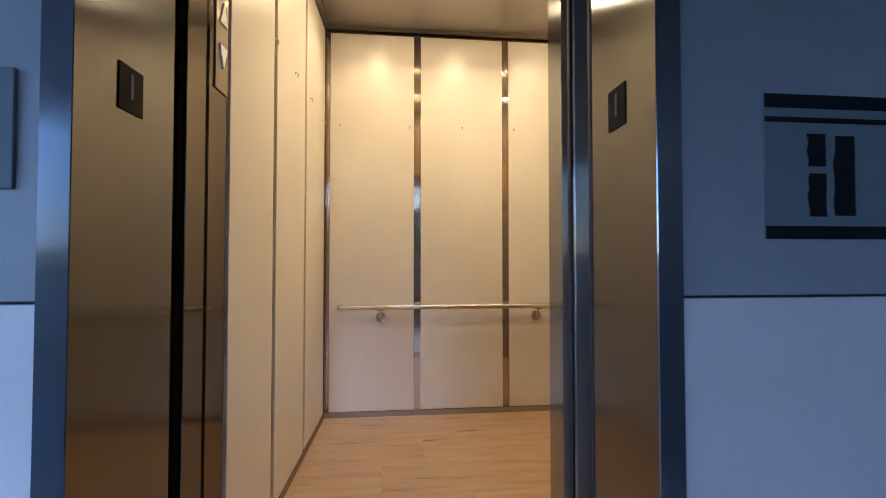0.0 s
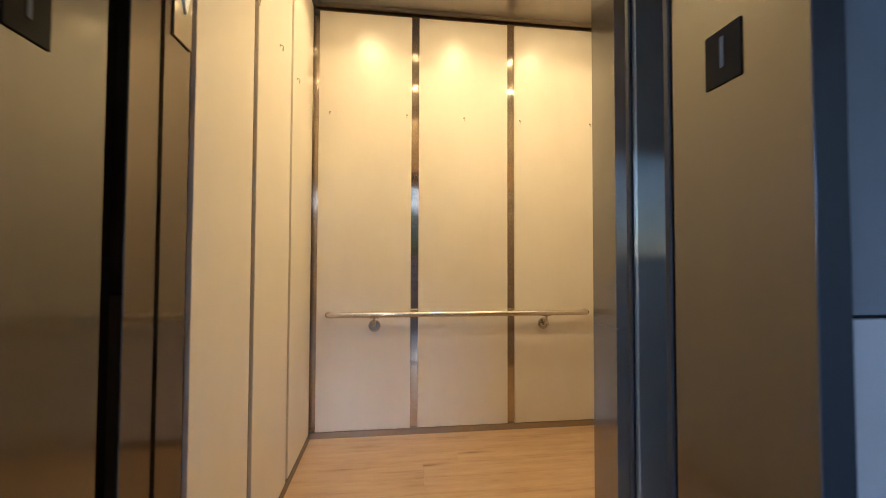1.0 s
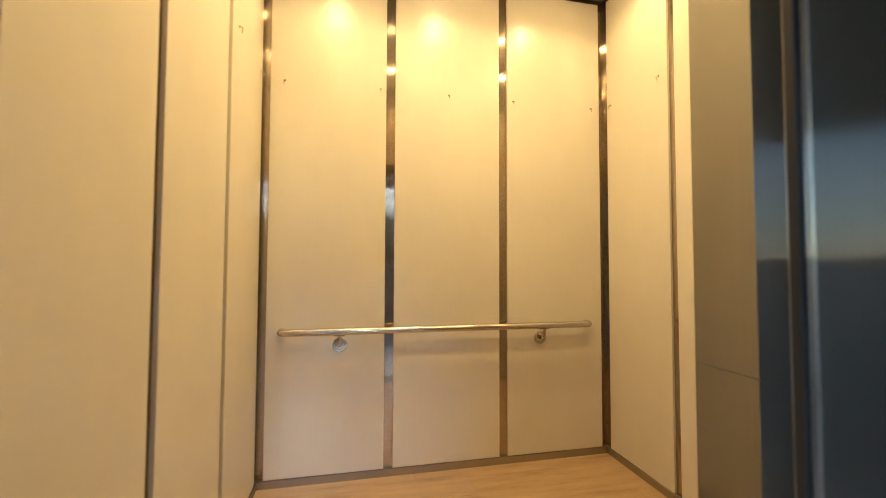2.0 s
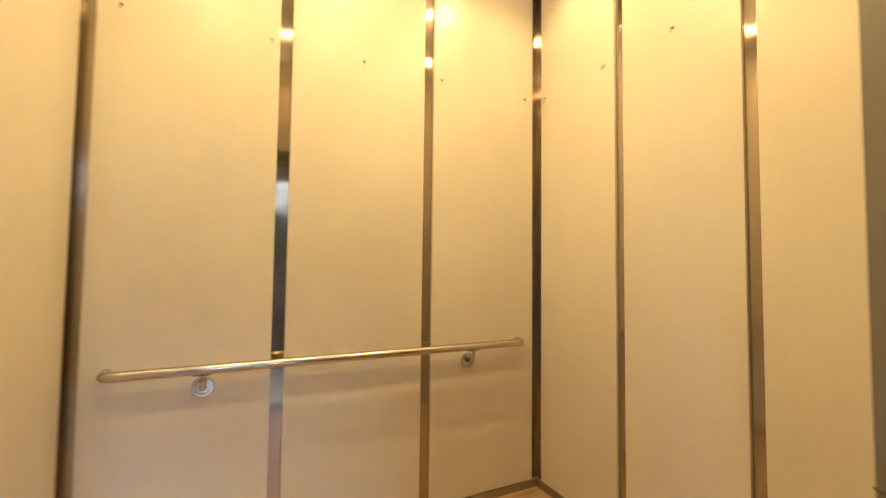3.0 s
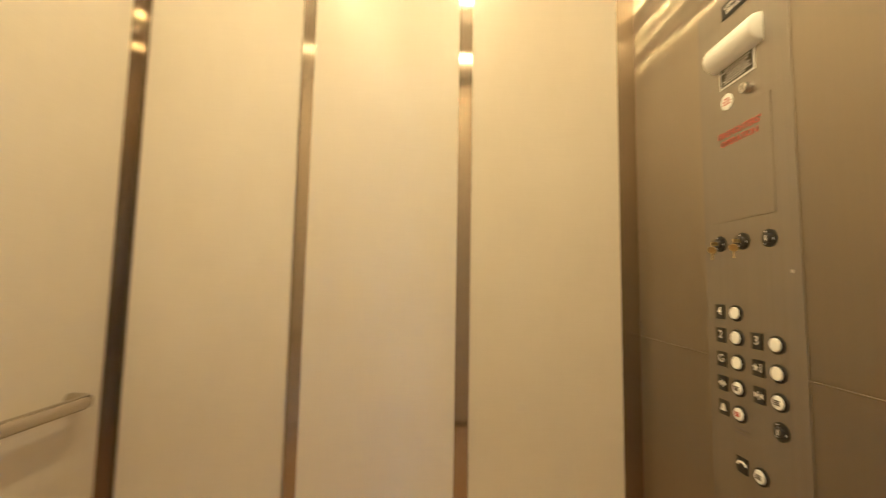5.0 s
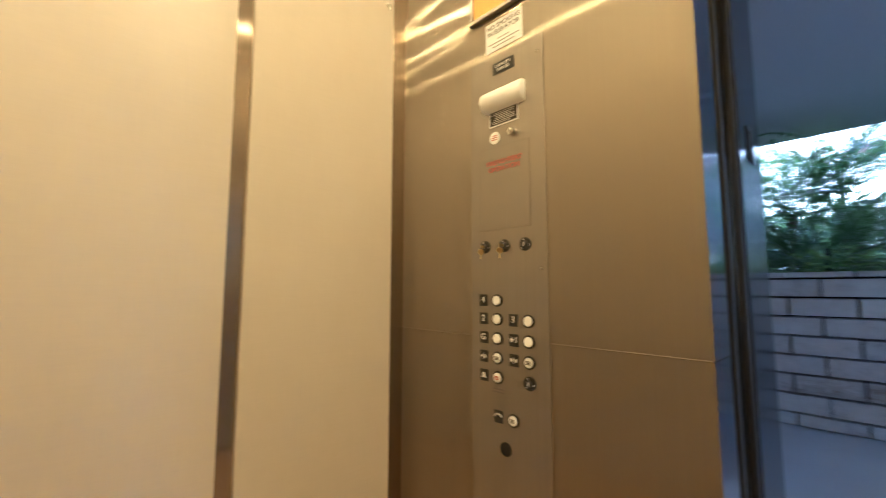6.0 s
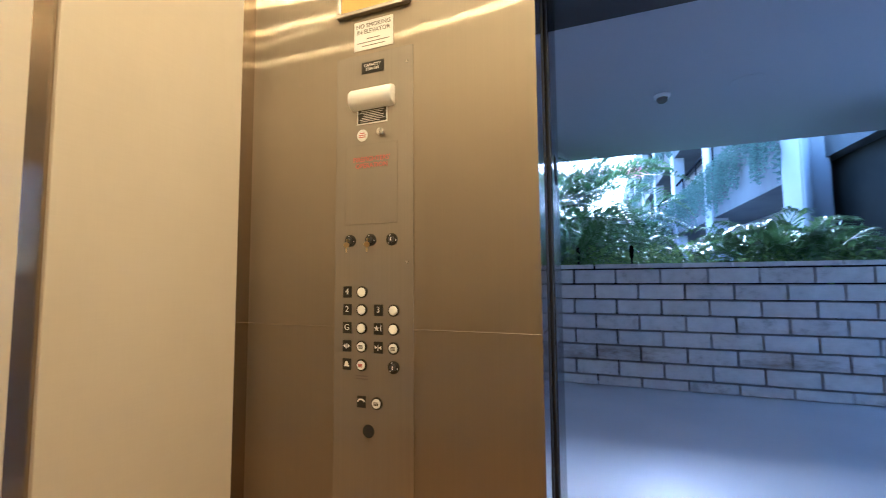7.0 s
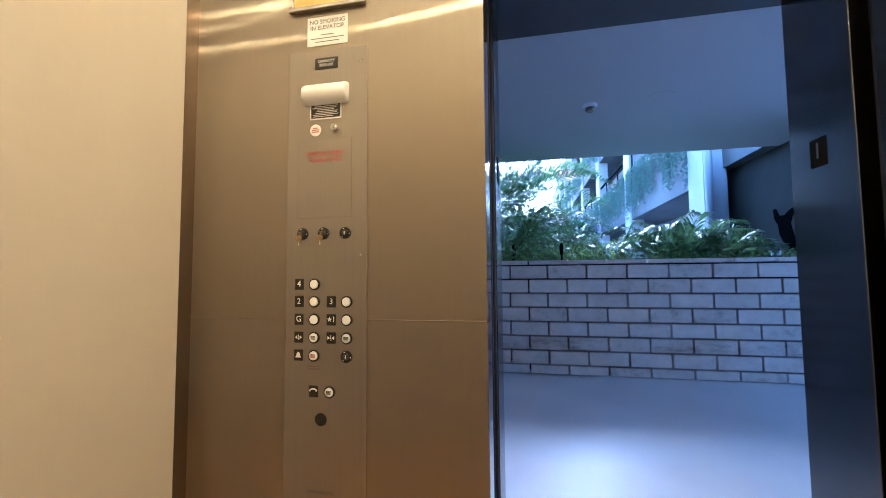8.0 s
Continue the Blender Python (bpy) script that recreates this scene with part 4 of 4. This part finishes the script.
palm("palm", "young feather palm between the shrubs", pose(0.40, -5.9, 1.1), 0.10, 22, 1.0, 16, 1.3, width=0.024, leaflets=24, leaf_len=0.26, sag=0.25, lifts=(-60, 14), spread=0.18)
palm("palm", "young feather palm between the shrubs", pose(-0.25, -5.4, 1.1), 0.05, 22, 0.70, 14, 1.2, width=0.020, leaflets=22, leaf_len=0.2, sag=0.25, lifts=(-60, 14), spread=0.2)
palm("palm", "bushy areca palm spilling over the block wall", pose(-1.0, -4.9, 1.1), 0.08, 38, 1.12, 8, 1.45, leaflets=24, leaf_len=0.36, lifts=(-62, 22), sag=0.35, width=0.026, spread=0.24)
palm("palm", "shaded bushy palm beside the grey wall", pose(-1.50, -5.0, 1.1), 0.06, 28, 0.80, 9, 1.4, leaflets=20, leaf_len=0.28, lifts=(-60, 20), sag=0.25, width=0.024, spread=0.22)
rs = random.Random(31)
leaf_cloud("shrub", "low leafy green shrubs along the planter", "shrub", [(x * 0.36 - 2.2 + rs.uniform(-0.1, 0.1), -4.35 + rs.uniform(-0.2, 0.2), 1.22 + rs.uniform(-0.05, 0.10), 0.30, 0.28, 0.18) for x in range(16)], 260, 0.075, SHRUB, 7)
leaf_cloud("hedge", "taller green shrubs deeper in the planter", "shrub", [(x * 0.6 - 1.9 + rs.uniform(-0.1, 0.1), -5.5, 1.36 + rs.uniform(-0.1, 0.15), 0.5, 0.35, 0.30) for x in range(9)], 260, 0.09, SHRUB, 11)
V, F = [], []
for z in (2.70, 5.80):
    y = -7.35
    while y > -44:
        thick = 0.5 + 0.5 * noise.noise((y * 1.3, z, 0.0)) + rs.uniform(-0.45, 0.35)
        drop = max(0.25, 0.35 + 1.10 * thick)
        xs = -2.06 + rs.uniform(-0.02, 0.10)
        s, yy = 0.0, y
        while s < drop:
            yy += rs.uniform(-0.014, 0.014)
            c = Vector((xs + rs.uniform(-0.02, 0.03), yy, z + 1.36 + rs.uniform(0, 0.10) - s))
            for _ in range(8):
                d = Vector((rs.uniform(-0.3, 1.0), rs.uniform(-1, 1), rs.uniform(-1.2, 0.2))).normalized()
                n = d.cross(Vector((rs.uniform(-1, 1), rs.uniform(-1, 1), rs.uniform(-1, 1)))).normalized()
                g = rs.uniform(0.022, 0.050)
                i = len(V)
                V += [tuple(c), tuple(c + d * g * 0.5 + n * g * 0.28), tuple(c + d * g), tuple(c + d * g * 0.5 - n * g * 0.28)]
                F.append((i, i + 1, i + 2, i + 3))
            s += 0.032
        y -= rs.uniform(0.03, 0.065) if y > -18 else rs.uniform(0.06, 0.13)
tagged(new("hanging_vines", quads_mesh("hanging_vines", V, F, VINE)), "grey green vines hanging over the balcony parapets", "vines", kind="stuff")
leaf_cloud("far_trees", "leafy green trees across the courtyard", "trees", [(x * 1.0 - 0.9 + rs.uniform(-0.3, 0.3), -19 + rs.uniform(-2, 2), 0.7 + s * 1.1 + rs.uniform(-0.4, 0.4), 1.0, 1.0, 0.8) for x in range(18) for s in range(3)], 600, 0.30, FARLEAF, 19)
leaf_cloud("red_bougainvillea", "red flowering climber high beyond the palms", "flowers", [(0.3 + rs.uniform(-1.3, 0.9), -20 + rs.uniform(-0.3, 0.3), 6.3 + rs.uniform(-0.4, 0.35), 0.6, 0.3, 0.28) for _ in range(9)], 260, 0.12, REDLEAF, 23)


def trailing_sprig(x, drop, seed):
    """A thin creeper hanging over the wall's face, with small paired leaves."""
    rs = random.Random(seed)
    t = thing("trailing_sprig", "thin green creeper trailing over the block wall", "creeper", pose(x, BY + 0.012, 1.275), "creepers over the block wall")
    pts = [(0, -0.14, -0.02), (0, -0.06, 0.012), (0, 0.0, 0.004)]
    while -pts[-1][2] < drop:
        a = pts[-1]
        pts.append((a[0] + rs.uniform(-0.012, 0.012), 0.006 + rs.uniform(0, 0.006), a[2] - 0.025))
    bm = bmesh.new()
    sweep(bm, pts, 0.0025, 6)
    part("stem", bm, BARK, t)
    V, F = [], []
    for p in pts[1:]:
        for side in (-1, 1, 1, -1):
            c = Vector(p)
            d = Vector((side * rs.uniform(0.4, 1), rs.uniform(0.1, 0.7), rs.uniform(-0.8, 0.5))).normalized() * rs.uniform(0.022, 0.042)
            n = d.cross(Vector((rs.uniform(-0.4, 0.4), 1, 0.3))).normalized() * d.length * 0.32
            i = len(V)
            V += [tuple(c), tuple(c + d * 0.5 + n), tuple(c + d), tuple(c + d * 0.5 - n)]
            F.append((i, i + 1, i + 2, i + 3))
    ob = new("leaves", quads_mesh("leaves", V, F, SHRUB))
    ob.parent = t


trailing_sprig(-0.40, 0.15, 61)
trailing_sprig(-1.08, 0.36, 62)
trailing_sprig(1.27, 0.16, 63)
trailing_sprig(0.42, 0.06, 64)


def garden_light(m):
    t = thing("garden_light", "small dark garden light post in the planter", "garden light", m, "garden lights along the planter")
    bm = bmesh.new()
    rod(bm, (0, 0, -0.1), (0, 0, 0.24), 0.012, n=10)
    part("stake", bm, IRON, t)
    bm = bmesh.new()
    lathe(bm, [(0.018, 0.20), (0.022, 0.23), (0.024, 0.30), (0.020, 0.33), (0.008, 0.345)], n=16)
    part("head", bm, IRON, t, smooth=True)
    return t


post = garden_light(pose(1.15, -4.08, 1.14))
for x in (0.57, 1.75):
    copy_thing(post, pose(x, -4.08, 1.14))
jar = thing("glass_jar", "clear glass jar standing on the block wall", "jar", pose(-1.64, -3.90, 1.2612))
bm = bmesh.new()
lathe(bm, [(0.045, 0.0), (0.052, 0.01), (0.055, 0.05), (0.045, 0.075), (0.034, 0.085), (0.036, 0.095), (0.030, 0.095), (0.028, 0.08), (0.040, 0.06), (0.046, 0.02), (0.02, 0.012)], n=20)
part("body", bm, GLASS, jar, smooth=True)


def far_house():
    t = thing("far_house", "low pale house with dark windows beyond the trees", "house", pose(6.0, -27.0, 0.0))
    bm = bmesh.new()
    box(bm, -7.5, 7.5, -2.0, 0.0, -0.05, 4.4)
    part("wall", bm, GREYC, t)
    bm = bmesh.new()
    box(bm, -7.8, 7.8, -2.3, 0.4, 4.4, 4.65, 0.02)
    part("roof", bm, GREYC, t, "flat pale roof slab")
    for k in range(6):
        bm = bmesh.new()
        box(bm, -6.8 + k * 2.4, -5.4 + k * 2.4, 0.0, 0.03, 2.3, 3.6)
        part("window", bm, BLACK, t, "dark window")
    return t


far_house()

# ---- pieces of floors and walls ----
bm = bmesh.new()
box(bm, -0.10, CW + 0.10, -0.12, CD + 0.05, -0.10, -0.008)
floor_car = structure("floor_car", bm, RUBBER, "light oak plank floor of the lift car", "floor")
PW = 0.152
rs = random.Random(21)
y = -0.118
while y < CD - 0.001:
    y1 = min(y + PW, CD - 0.001)
    x = -0.012 - rs.uniform(0.1, 0.9)
    while x < CW + 0.01:
        x1 = x + 1.22
        a, b = max(x, -0.012), min(x1, CW + 0.012)
        if b - a > 0.02:
            bm = bmesh.new()
            box(bm, a + 0.0006, b - 0.0006, y + 0.0006, y1 - 0.0006, -0.008, 0.0, 0.0008)
            part("plank", bm, WOOD, floor_car)
        x = x1
    y = y1

BP, BH, MJ, CAP = 0.4157, 0.1573, 0.017, 1.208
bm = bmesh.new()
box(bm, -6.0, 6.0, BY - 0.19, BY - 0.024, 0.0, 1.252)
block_wall = structure("block_wall", bm, MORTAR, "grey concrete block planter wall with dark joints", "wall")
rows = [(0.0, CAP - BH * 7)] + [(CAP - BH * (k + 1), CAP - BH * k) for k in range(6, -1, -1)] + [(CAP, 1.268)]
NEAR = 3.4


def block_data(h):
    bm = bmesh.new()
    box(bm, -BP / 2 + MJ / 2, BP / 2 - MJ / 2, -0.2, 0.0, MJ / 2, h - MJ / 2, 0.004)
    return finish("block", bm, BLOCK)


shared = {}
far = bmesh.new()
for k, (z0, z1) in enumerate(rows):
    h = round(z1 - z0, 4)
    if h not in shared:
        shared[h] = block_data(h)
    off = -0.064 + (0 if (k - 7) % 2 == 0 else BP / 2)
    for n in range(-15, 15):
        xc = off + (n + 0.5) * BP
        if abs(xc + 0.2) < NEAR:
            piece("block", shared[h], block_wall, pose(xc, BY + rs.uniform(-0.003, 0.002), z0, 0, 0, 180))
        elif abs(xc) < 5.8:
            box(far, xc - BP / 2 + MJ / 2, xc + BP / 2 - MJ / 2, BY - 0.19, BY, z0 + MJ / 2, z1 - MJ / 2)
far_blocks = part("far_blocks", far, BLOCK, block_wall)
far_blocks["kind"] = "stuff"
